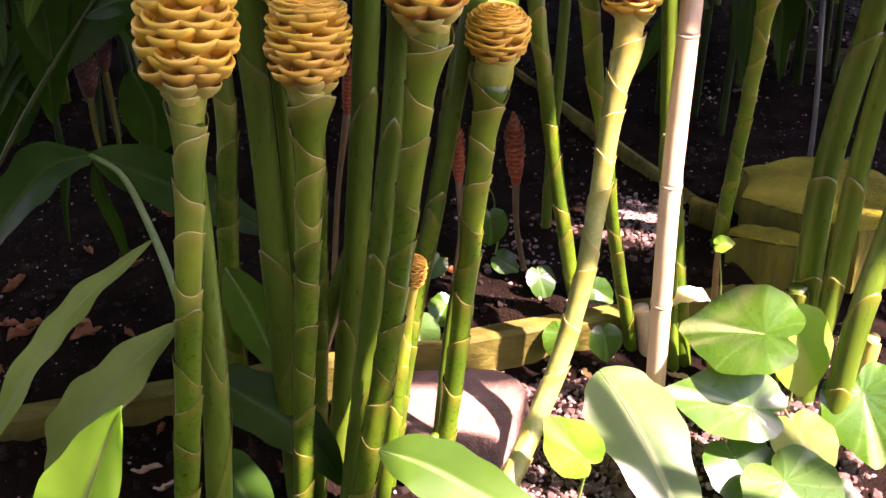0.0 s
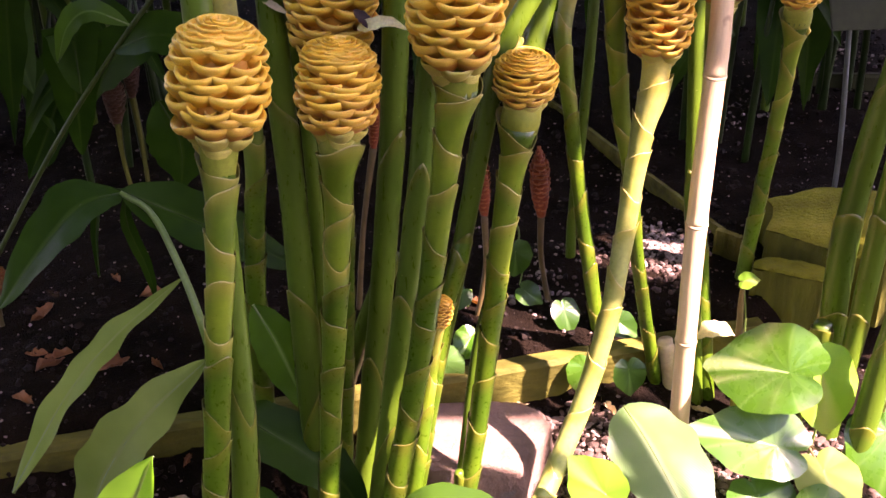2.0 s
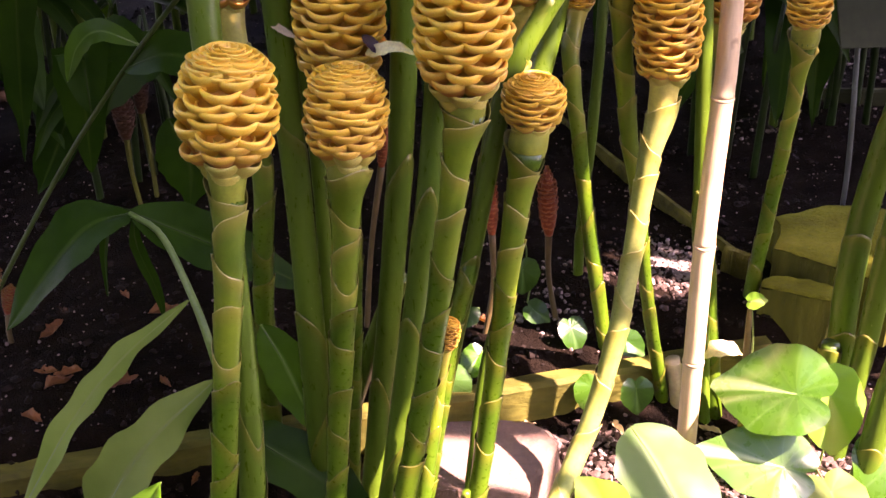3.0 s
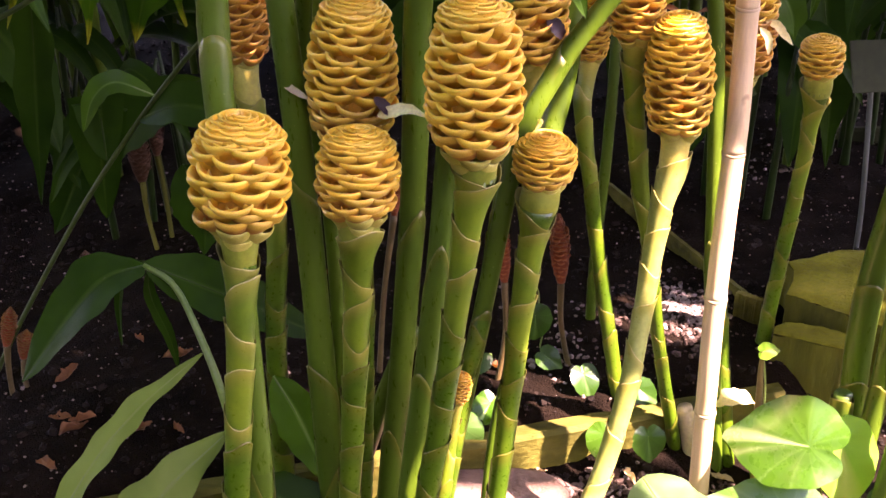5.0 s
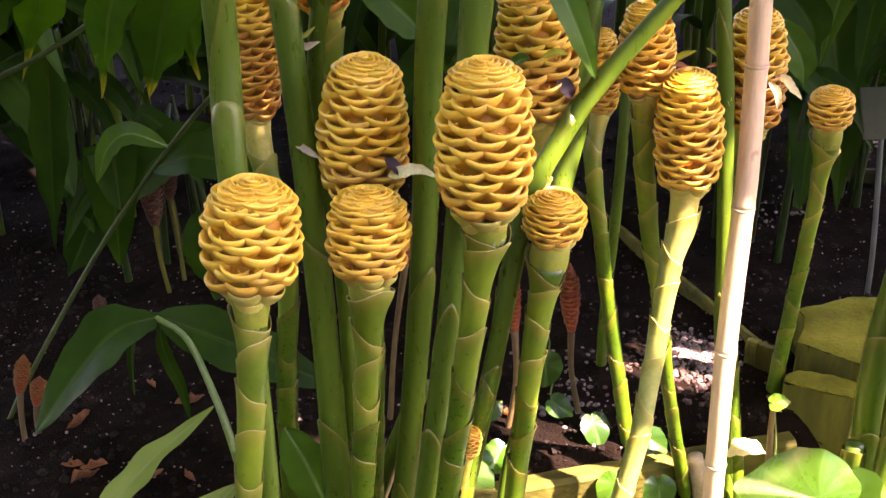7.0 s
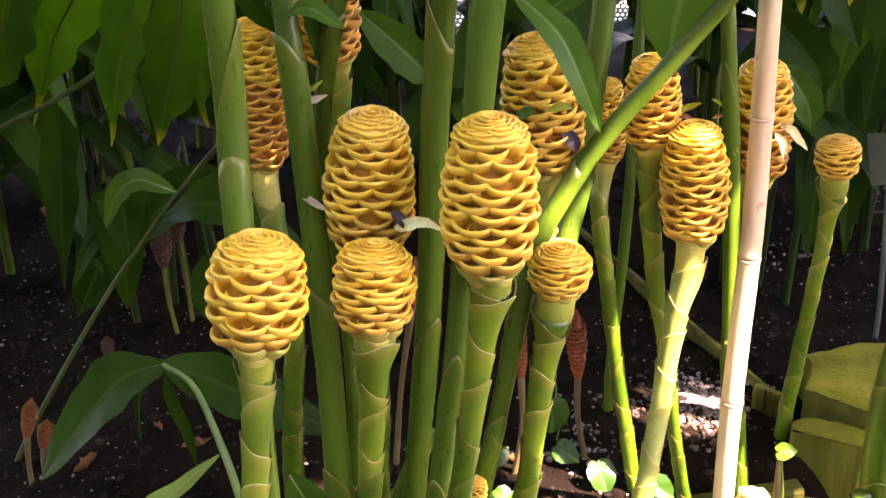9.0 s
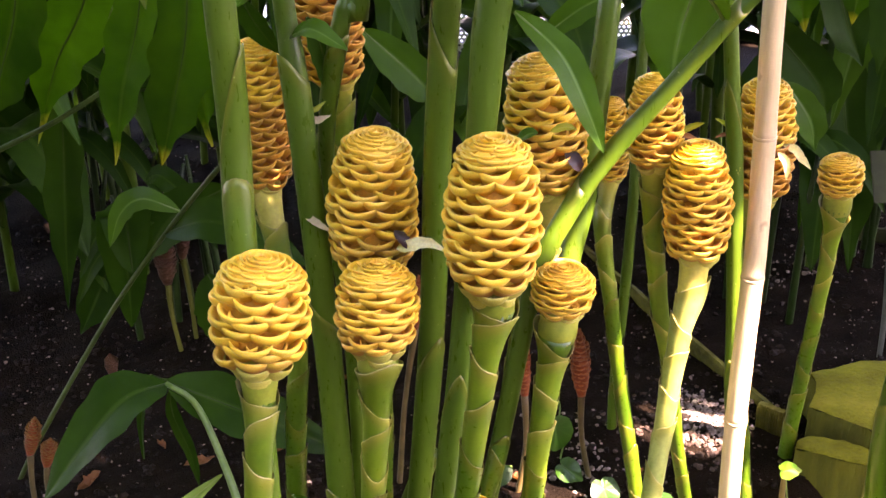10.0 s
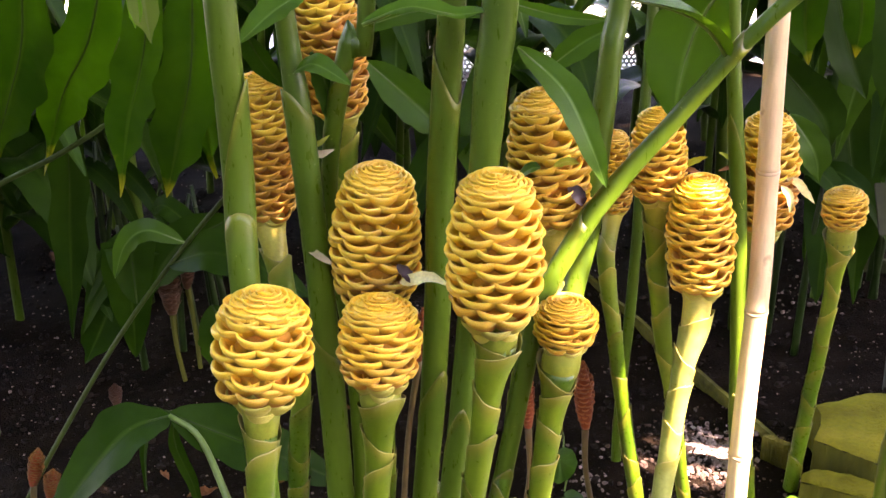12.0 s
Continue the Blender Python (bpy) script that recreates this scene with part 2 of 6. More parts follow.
M_PETIOLE = surface("petiole_green", [(0.3, (0.09, 0.16, 0.03)), (0.7, (0.14, 0.22, 0.045))], 40, 0.4, 0.1)
M_VINE = surface("vine_red_brown", [(0.3, (0.075, 0.05, 0.015)), (0.7, (0.13, 0.085, 0.025))], 60, 0.55, 0.15)
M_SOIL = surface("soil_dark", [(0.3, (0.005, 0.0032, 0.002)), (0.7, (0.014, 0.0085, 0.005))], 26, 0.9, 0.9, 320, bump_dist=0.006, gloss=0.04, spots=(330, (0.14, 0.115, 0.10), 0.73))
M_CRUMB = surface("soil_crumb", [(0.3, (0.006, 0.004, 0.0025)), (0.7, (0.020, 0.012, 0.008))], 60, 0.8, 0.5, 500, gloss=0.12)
# lighter copy of the soil crumb, with sunlight put into the colour
M_CRUMB_SUNLIT = surface("soil_crumb_sunlit", [(0.3, (0.045, 0.028, 0.021)), (0.7, (0.13, 0.088, 0.07))], 60, 0.85, 0.5, 500, gloss=0.1)
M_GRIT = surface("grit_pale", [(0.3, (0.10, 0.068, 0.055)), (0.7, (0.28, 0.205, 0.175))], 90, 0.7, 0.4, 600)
M_STONE = surface("stone_pink", [(0.3, (0.15, 0.088, 0.060)), (0.7, (0.23, 0.14, 0.10))], 22, 0.85, 0.8, 150, bump_dist=0.004, spots=(45, (0.16, 0.12, 0.10), 0.66))
M_LOG = surface("edging_mossy", [(0.25, (0.038, 0.036, 0.006)), (0.5, (0.095, 0.088, 0.012)), (0.8, (0.17, 0.15, 0.026))], 34, 0.75, 0.6, 130, bump_dist=0.004, stretch=(0.35, 1, 1), gloss=0.2)
M_LOG_CUT = surface("stump_mossy_top", [(0.3, (0.10, 0.10, 0.006)), (0.55, (0.16, 0.155, 0.010)), (0.75, (0.22, 0.19, 0.02))], 22, 0.9, 0.9, 190, bump_dist=0.004, gloss=0.15, spots=(38, (0.10, 0.085, 0.012), 0.72))
M_BARK = surface("stump_bark", [(0.3, (0.042, 0.044, 0.008)), (0.7, (0.15, 0.148, 0.022))], 18, 0.85, 0.9, 110, bump_dist=0.006, stretch=(1, 1, 0.2), gloss=0.15)
M_DEAD = surface("dead_leaf_brown", [(0.3, (0.15, 0.050, 0.014)), (0.7, (0.30, 0.115, 0.035))], 40, 0.7, 0.4, 260, vary=0.2, through_light=0.12)
M_STRAW = surface("dry_husk", [(0.3, (0.34, 0.25, 0.13)), (0.7, (0.50, 0.40, 0.22))], 40, 0.65, 0.4, 260, vary=0.15)
M_WHITE = surface("white_paint", [(0.3, (0.72, 0.72, 0.70)), (0.7, (0.80, 0.80, 0.78))], 10, 0.5, 0.1)
M_PAVE = surface("pale_paving", [(0.3, (0.42, 0.40, 0.37)), (0.7, (0.55, 0.53, 0.49))], 5, 0.85, 0.4, 60)
M_WALL = surface("wall_timber", [(0.3, (0.055, 0.045, 0.03)), (0.7, (0.10, 0.08, 0.055))], 3, 0.8, 0.4, 40, stretch=(1, 1, 0.1))
M_TAG = surface("label_grey_green", [(0.3, (0.032, 0.036, 0.014)), (0.7, (0.048, 0.052, 0.021))], 12, 0.6, 0.1, gloss=0.15)
M_TAGPOST = surface("label_post_metal", [(0.3, (0.07, 0.08, 0.065)), (0.7, (0.11, 0.12, 0.1))], 30, 0.45, 0.2, metal=0.3)


# ---- builders ----
def mesh_from(name, verts, faces, mat, smooth=True, edge=None, uv=None):
    m = bpy.data.meshes.new(name)
    m.from_pydata([tuple(v) for v in verts], [], faces)
    for one in (mat if isinstance(mat, (list, tuple)) else [mat]):
        m.materials.append(one)
    if smooth:
        m.polygons.foreach_set("use_smooth", [True] * len(m.polygons))
    if edge is not None:
        m.attributes.new("edge", "FLOAT", "POINT").data.foreach_set("value", [float(e) for e in edge])
    if uv is not None:
        lay = m.uv_layers.new(name="UVMap")
        idx = np.zeros(len(m.loops), dtype=np.int32)
        m.loops.foreach_get("vertex_index", idx)
        lay.data.foreach_set("uv", np.asarray(uv, dtype=np.float32)[idx].ravel())
    m.update()
    return m


def part(name, mesh, parent, label="", m=None):
    ob = new(name, mesh)
    ob.parent = parent
    if m is not None:
        ob.matrix_basis = m
    return tagged(ob, label)


def thing(name, label, category, at=(0, 0, 0), group="", kind=""):
    ob = new(name)
    ob.empty_display_size = 0.02
    ob.location = at
    return tagged(ob, label, category, group, kind)


def spline(points, n):
    """n places along a smooth curve through the points (rows of any width)."""
    p = np.array(points, float)
    p = np.vstack([2 * p[0] - p[1], p, 2 * p[-1] - p[-2]])
    seg = len(p) - 3
    out = []
    for t in np.linspace(0, seg, n):
        k = min(int(t), seg - 1)
        u = t - k
        a, b, c, d = p[k], p[k + 1], p[k + 2], p[k + 3]
        out.append(0.5 * (2 * b + (c - a) * u + (2 * a - 5 * b + 4 * c - d) * u * u + (3 * b - a - 3 * c + d) * u**3))
    return np.array(out)


def even(points, step):
    """The curve through the points at even steps of length: rows of x, y, z, radius and so on."""
    p = spline(points, 160)
    s = np.r_[0, np.cumsum(np.linalg.norm(np.diff(p[:, :3], axis=0), axis=1))]
    n = max(3, int(s[-1] / step) + 1)
    t = np.linspace(0, s[-1], n)
    return np.stack([np.interp(t, s, p[:, k]) for k in range(p.shape[1])], 1), s[-1]


def frames_along(p):
    """Tangent and two steady side vectors at each place."""
    t = np.gradient(p, axis=0)
    t /= np.linalg.norm(t, axis=1)[:, None]
    side = np.array([1.0, 0, 0])
    out = []
    for d in t:
        side = side - d * (side @ d)
        side /= np.linalg.norm(side)
        out.append((d, side.copy(), np.cross(d, side)))
    return out


def tube(points, seg=14, step=0.012, mat=None, name="tube", wobble=0.0, edge=None, cap=True):
    rows, length = even(points, step)
    fr = frames_along(rows[:, :3])
    ang = np.linspace(0, 2 * math.pi, seg, endpoint=False)
    verts, faces, ed = [], [], []
    for k, (row, (d, a, b)) in enumerate(zip(rows, fr)):
        for g in ang:
            w = 1 + wobble * noise.noise((row[0] * 30 + math.cos(g), row[1] * 30 + math.sin(g), row[2] * 30))
            verts.append(row[:3] + row[3] * w * (math.cos(g) * a + math.sin(g) * b))
            ed.append(edge(k / (len(rows) - 1)) if edge else 0.0)
    for k in range(len(rows) - 1):
        for j in range(seg):
            j2 = (j + 1) % seg
            faces.append((k * seg + j, k * seg + j2, (k + 1) * seg + j2, (k + 1) * seg + j))
    if cap:
        faces += [tuple(range(seg))[::-1], tuple((len(rows) - 1) * seg + j for j in range(seg))]
    return mesh_from(name, verts, faces, mat, edge=ed)


def sheath(curve, s0, s1, slant, facing, mat, swell=1.1, seg=22):
    """A leaf sheath wrapped round a stem from s0 to s1 along it (metres); its mouth slants up towards the facing angle."""
    rows, length = curve
    st = np.linspace(0, length, len(rows))
    fr = frames_along(rows[:, :3])
    rings = 9
    verts, faces, ed = [], [], []

    def at(s, g, k):
        s = min(max(s, 0), length)
        row = [np.interp(s, st, rows[:, c]) for c in range(4)]
        i = min(int(round(s / length * (len(rows) - 1))), len(rows) - 1)
        d, a, b = fr[i]
        return np.array(row[:3]) + row[3] * k * (math.cos(g) * a + math.sin(g) * b)
    for j in range(rings + 2):
        u = 1 - (1 - min(j / (rings - 1), 1.0)) ** 1.8
        for q in range(seg):
            g = 2 * math.pi * q / seg
            turn = abs((g - facing + math.pi) % (2 * math.pi) - math.pi) / math.pi
            lean = 0.45 * (1 - turn) + 0.55 * (0.5 + 0.5 * math.cos(g - facing))
            top = s1 - slant * (1 - lean)
            wave = 0.0012 * math.sin(3 * g + s0 * 300)
            flare = 1.02 + (swell - 1.02) * u**1.7 + 0.15 * lean**3 * u**7
            if j < rings:
                verts.append(at(s0 + (top + wave - s0) * u, g, flare))
            else:
                verts.append(at(top + wave - 0.0006 * (j - rings), g, flare - 0.028 * (j - rings + 0.5)))
            ed.append(max(0.0, 1 - (1 - u) * (top - s0) / 0.017))
    for j in range(rings + 1):
        for q in range(seg):
            q2 = (q + 1) % seg
            faces.append((j * seg + q, j * seg + q2, (j + 1) * seg + q2, (j + 1) * seg + q))
    return mesh_from("sheath", verts, faces, mat, edge=ed)


def bract_mesh(name, mat, half=34.0, thick=1.0, droop=0.0, bow=0.13):
    """A scoop with a thick rolled lip, for a cone of radius 1; the lip lies near z = 0 and bows outwards along +x."""
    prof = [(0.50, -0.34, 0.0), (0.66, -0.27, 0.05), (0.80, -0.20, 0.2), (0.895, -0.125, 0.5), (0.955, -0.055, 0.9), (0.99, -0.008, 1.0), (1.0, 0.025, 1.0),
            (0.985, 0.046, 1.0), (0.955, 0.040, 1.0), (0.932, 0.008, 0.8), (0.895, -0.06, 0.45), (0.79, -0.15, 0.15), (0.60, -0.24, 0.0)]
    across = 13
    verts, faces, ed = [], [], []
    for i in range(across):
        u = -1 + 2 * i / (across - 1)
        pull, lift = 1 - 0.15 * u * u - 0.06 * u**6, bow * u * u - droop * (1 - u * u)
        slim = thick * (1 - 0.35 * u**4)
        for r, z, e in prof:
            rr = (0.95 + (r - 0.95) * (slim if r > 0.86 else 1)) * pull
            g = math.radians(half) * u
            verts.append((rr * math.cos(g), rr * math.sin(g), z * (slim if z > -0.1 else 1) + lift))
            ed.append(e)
    n = len(prof)
    for i in range(across - 1):
        for j in range(n - 1):
            a = i * n + j
            faces.append((a, a + n, a + n + 1, a + 1))
    return mesh_from(name, verts, faces, mat, edge=ed)


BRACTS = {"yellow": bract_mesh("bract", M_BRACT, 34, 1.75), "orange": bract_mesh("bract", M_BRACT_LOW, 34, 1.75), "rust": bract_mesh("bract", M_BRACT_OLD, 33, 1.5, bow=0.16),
          "tight": bract_mesh("bract", M_BRACT, 38, 1.7, bow=0.06), "pale": bract_mesh("bract", M_NECK, 44, 1.2), "collar": bract_mesh("bract", M_NECK, 62, 0.8, bow=0.2), "bud": bract_mesh("bract", M_BUD, 36, 0.8, -0.08), "brown": bract_mesh("bract", M_RED_SHADED, 36, 0.8, -0.08), "red": bract_mesh("bract", M_RED, 36, 0.8, -0.08)}


def axis_matrix(a, d):
    z = Vector(d).normalized()
    x = Vector((1, 0, 0))
    x = (x - z * x.dot(z)).normalized()
    m = Matrix((x, z.cross(x), z)).transposed().to_4x4()
    return Matrix.Translation(a) @ m


def profile(s, blunt=2.1):
    low = 0.88 + 0.12 * math.sin(min(s / 0.34, 1) * math.pi / 2)
    high = math.sqrt(max(1 - (max(s - 0.36, 0) / 0.74) ** blunt, 0.02))
    return low * high


def cone(owner, base, top, radius, tones, per_row=7, pitch=0.212, seed=0, blunt=2.1, orange_rows=0.2, snug=False):
    """The bracted cone of a ginger flower, from base to top."""
    rng = random.Random(seed)
    base, top = Vector(base), Vector(top)
    h = (top - base).length
    m = axis_matrix(base, top - base)
    seg, rings = 20, 20
    verts, faces = [], []
    cap = 0.66 * radius * profile(0.8, blunt)
    zc = h - cap

    def dome(a):
        """Radius and height on the closed top, a from 0 (its rim) to 90 degrees."""
        return radius * profile(zc / h, blunt) * math.cos(radians(a)), zc + cap * math.sin(radians(a))
    for k in range(rings):
        if k < 11:
            z = zc * k / 11
            r = radius * (0.66 * profile(z / h, blunt))
        else:
            r, z = dome(90 * (k - 11) / (rings - 11))
            r *= 0.66 + 0.28 * min((k - 11) / 3, 1)
        z -= 0.004 * (1 - min(k / 5, 1)) + 0.05 * radius
        verts += [(r * math.cos(2 * math.pi * q / seg), r * math.sin(2 * math.pi * q / seg), z) for q in range(seg)]
    for k in range(rings - 1):
        for q in range(seg):
            q2 = (q + 1) % seg
            faces.append((k * seg + q, k * seg + q2, (k + 1) * seg + q2, (k + 1) * seg + q))
    faces.append(tuple((rings - 1) * seg + q for q in range(seg)))
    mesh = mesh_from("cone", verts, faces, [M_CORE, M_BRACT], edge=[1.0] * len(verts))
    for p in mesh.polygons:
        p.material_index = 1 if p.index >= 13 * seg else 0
    core = part("cone", mesh, owner, "cone of overlapping waxy bracts")
    core.matrix_world = m
    turn = rng.random() * 6.28
    low = max(3, round(zc / (pitch * radius)))
    places = [(radius * profile(zc / h * k / low, blunt), zc * k / low, k / low * 0.8, per_row, 0) for k in range(low + 1)]
    places.insert(0, (radius * 0.72, -0.24 * radius, -1.0, 5, 0))
    places.insert(0, (radius * 0.52, -0.50 * radius, -2.0, 3, 0))
    for k, a in enumerate((14, 27, 39, 50, 60, 70, 79)):
        r, z = dome(a)
        places.append((max(r, 0.10 * radius), z, 0.82 + 0.025 * k, (7, 7, 7, 6, 5, 4, 3)[k], a))
    for k, (r, z, s, n, a) in enumerate(places):
        for q in range(n):
            g = turn + 2 * math.pi * (q + 0.5 * (k % 2)) / n + rng.uniform(-0.08, 0.08)
            tone = "collar" if s < -1 else "pale" if s < 0 else tones[0] if s > orange_rows + rng.uniform(-0.08, 0.08) else tones[1]
            tone = "tight" if tone == "yellow" and (snug or a > 0) else tone
            ob = part("bract", BRACTS[tone], core)
            rr = r * rng.uniform(0.96, 1.035)
            wide = 1.0 if n > 6 or a == 0 else 7 / (n + 0.6)
            tall = radius * rng.uniform(0.92, 1.08) * (1.0 if a == 0 else 0.75 - 0.45 * a / 90)
            jit = 1.0 if a == 0 else 0.45
            ob.matrix_basis = (Matrix.Translation((0, 0, z + rng.uniform(-0.025, 0.025) * radius * jit)) @ Matrix.Rotation(g, 4, "Z")
                               @ Matrix.Rotation(radians(rng.uniform(-4, 4) * jit), 4, "X") @ Matrix.Rotation(radians(rng.uniform(-5, 5) * jit), 4, "Y")
                               @ Matrix.Diagonal((rr, rr * wide, tall, 1)))
    return core


def stalk_curve(points):
    return even(points, 0.006)


def flower(label, stalk, head, radius, seed, tones=("yellow", "orange"), group="ginger flowers", neck_mat=None, skin=None, **kw):
    """A flower shoot: stalk with sheaths, pale neck and bracted cone. stalk: rows of x, y, z, radius from the ground up."""
    rng = random.Random(seed)
    own = thing("ginger_flower", label, "flower", group=group)
    base, top = head
    low = np.array(stalk[0])
    d = low - np.array(stalk[1])
    foot = low + d / max(abs(d[2]), 1e-3) * max(low[2] + 0.10, 0.0)
    pts = [tuple(foot[:3]) + (low[3],)] + list(stalk) if low[2] > -0.09 else list(stalk)
    pts = [(*p[:3], p[3] * (0.87 if k < len(pts) - 1 else 0.95)) for k, p in enumerate(pts)]
    r1 = pts[-1][3]
    body = part("stalk", tube(pts, 16, 0.012, skin or M_STALK, "stalk", 0.03), own)
    p, b, t = np.array(pts[-1][:3]), np.array(base), np.array(top)
    up = (t - b) / np.linalg.norm(t - b)
    b, t = b + up * 0.30 * radius, t - up * 0.08 * radius
    curve = stalk_curve(pts + [(*(p + (b - p) * 0.45), max(radius * 0.40, r1))])
    s, k = 0.01, 0
    while s < curve[1] - 0.031:
        grown = s / curve[1]
        e = min(s + (0.080 - 0.022 * grown) * rng.uniform(0.88, 1.12), curve[1] - 0.002)
        e = curve[1] - 0.001 if curve[1] - e < 0.012 else e
        # upper sheaths take a lighter green; lower ones hold the shade in colour
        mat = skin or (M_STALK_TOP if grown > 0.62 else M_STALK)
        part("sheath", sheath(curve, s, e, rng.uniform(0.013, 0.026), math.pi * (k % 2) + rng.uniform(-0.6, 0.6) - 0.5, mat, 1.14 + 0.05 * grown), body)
        s = e - 0.029
        k += 1
    # pale neck that opens like a funnel into the lowest bracts
    neck = [(*(p - up * 0.006), r1 * 0.92), (*(p + (b - p) * 0.15), r1 * 1.03), (*(p + (b - p) * 0.6), max(radius * 0.44, r1)), (*b, radius * 0.62), (*(b + up * 0.2 * radius), radius * 0.58)]
    part("neck", tube(neck, 20, 0.003, neck_mat or M_NECK_GREEN, "neck", 0.06, edge=lambda u: u), own, "yellow-green neck")
    base, top = b, t
    cone(own, base, top, radius, tones, seed=seed, **kw)
    return own


# openings in the crown, on the level 1.3 m up along the sun's way: x, y, radius
OPENINGS = [(1.156, 0.766, 0.035), (0.450, 0.630, 0.028), (0.422, 0.495, 0.000), (0.695, 0.568, 0.015), (0.61, 0.385, 0.005), (0.575, 0.185, 0.05), (0.79, 0.633, 0.012)]


def open_sun(p):
    """Whether a leaf at p would stand in the sun's way over the open front corner of the bed or a gap."""
    q = (1.3 - p[2]) / SUN_DIR.z
    x, y = p[0] + SUN_DIR.x * q, p[1] + SUN_DIR.y * q
    return (0.77 < x < 1.6 and -0.05 < y < (0.665 if x < 1.1 else 0.62)) or any(math.hypot(x - a, y - b) < r + 0.045 for a, b, r in OPENINGS)


def crown(own, at, low, high, count, seed):
    """Unseen leaves added along the upper part of a stem for shade; at: its place by height."""
    rng = random.Random(seed)
    for k in range(count):
        z = low + (high - low) * k / max(count - 1, 1)
        p0 = np.array(at(z))
        for _ in range(7):
            g = math.pi * (k % 2) + rng.uniform(-1.5, 1.5)
            d = np.array((math.cos(g), math.sin(g), 0))
            ln = rng.uniform(0.30, 0.5)
            if not any(open_sun(p0 + d * ln * f + np.array((0, 0, 0.08 * ln))) for f in (0.15, 0.35, 0.55, 0.75, 0.95)):
                break
        else:
            continue
        pts = [p0, p0 + d * ln * 0.35 + (0, 0, ln * 0.16), p0 + d * ln * 0.75 + (0, 0, ln * 0.10), p0 + d * ln - (0, 0, ln * 0.12)]
        leaf("", pts, rng.uniform(0.09, 0.12), (0.01, 0.01, 1), M_LEAF, parent=own, rib=False, fold=0.15, n=10, across=4, seed=seed * 40 + k)


def leafy_stem(label, pts, seed, joints=(), group="ginger stems", top=None):
    """A leaf-bearing stem with long slanting sheaths. joints: (start, end, slant, facing) along it, in metres from its foot."""
    own = thing("leafy_ginger", label, "plant", group=group)
    low = np.array(pts[0])
    d = low - np.array(pts[1])
    foot = low + d / max(abs(d[2]), 1e-3) * max(low[2] + 0.10, 0.0)
    rows = [tuple(foot[:3]) + (low[3],)] + list(pts) if low[2] > -0.09 else list(pts)
    if top:
        rows = rows + list(top)
    body = part("stem", tube(rows, 18, 0.012, M_STEM, "stem", 0.02), own)
    curve = stalk_curve(rows)
    for s0, s1, slant, facing in joints:
        part("sheath", sheath(curve, s0, s1, slant, facing, M_STEM, 1.08), body)
    if top and top[-1][2] > 0.9:
        c = curve[0]
        order = np.argsort(c[:, 2])
        crown(own, lambda z: [np.interp(z, c[order, 2], c[order, k]) for k in range(3)], 1.1, max(top[-1][2], 1.0), 3 + int((top[-1][2] - 0.9) * (22 if top[-1][1] > 0.9 else 6)), 500 + seed)
    return own


def blade_mesh(points, width, normal, mat, fold=0.25, curl=0.0, wave=0.04, shape=0.85, n=26, across=10, seed=0, name="blade", tail=0.0):
    """A leaf blade along a curve. normal: the way its upper side faces; fold: how far it is folded along the midrib."""
    rng = random.Random(seed)
    ph = rng.random() * 6
    p = spline(points, n)
    t = np.gradient(p, axis=0)
    t /= np.linalg.norm(t, axis=1)[:, None]
    nr = np.array(normal, float)
    verts, faces, uv = [], [], []
    for k in range(n):
        v = k / (n - 1)
        up = nr - t[k] * (nr @ t[k])
        up /= np.linalg.norm(up)
        side = np.cross(t[k], up)
        w = width / 2 * max(math.sin(math.pi * min(v**shape * 0.985 + 0.012, 1.0)), 0.0) ** 0.75
        if tail and v > 0.72:
            q = min((v - 0.72) / 0.16, 1)
            w *= 1 - tail * q * q * (3 - 2 * q)
        for j in range(across + 1):
            u = -1 + 2 * j / across
            lift = fold * abs(u) * w - curl * u * u * w + wave * width * math.sin(v * 15 + ph + 2.5 * u) * abs(u) ** 1.5 * 0.6
            lift -= 0.008 * width * math.exp(-(u * 7) ** 2)
            rim = 1 + 1.1 * wave * math.sin(v * 29 + ph + (1.9 if u > 0 else 0)) * min(1, 4 * v)
            verts.append(p[k] + side * u * w * rim * (1 - 0.3 * fold * fold) + up * lift)
            uv.append((0.5 + 0.5 * u, v))
    for k in range(n - 1):
        for j in range(across):
            a = k * (across + 1) + j
            faces.append((a, a + 1, a + across + 2, a + across + 1))
    return mesh_from(name, verts, faces, mat, uv=uv)


def leaf(label, points, width, normal, mat, parent=None, petiole=None, rib=True, group="", category="leaf", rib_r=0.0016, seed=0, rib_mat=None, **kw):
    """A leaf on its own (blade, midrib and, if given, petiole), or the leaf of a plant as its part."""
    own = thing("leaf", label, category, group=group) if parent is None else parent
    ob = part("blade", blade_mesh(points, width, normal, mat, seed=seed, **kw), own, label if parent is not None else "")
    if rib:
        p = spline(points, 14)
        nr = Vector(normal).normalized()
        q = [(*(np.array(r) - np.array(nr) * 0.0012), rib_r * (1 - 0.75 * k / 13)) for k, r in enumerate(p)]
        part("midrib", tube(q, 7, 0.02, rib_mat or (M_RIB if mat in (M_LEAF_SHADED, M_LEAF_HANG) else M_PETIOLE), "midrib"), own if parent is None else ob)
    if petiole:
        part("petiole", tube(petiole, 9, 0.01, rib_mat or M_PETIOLE, "petiole"), own if parent is None else ob)
    return own


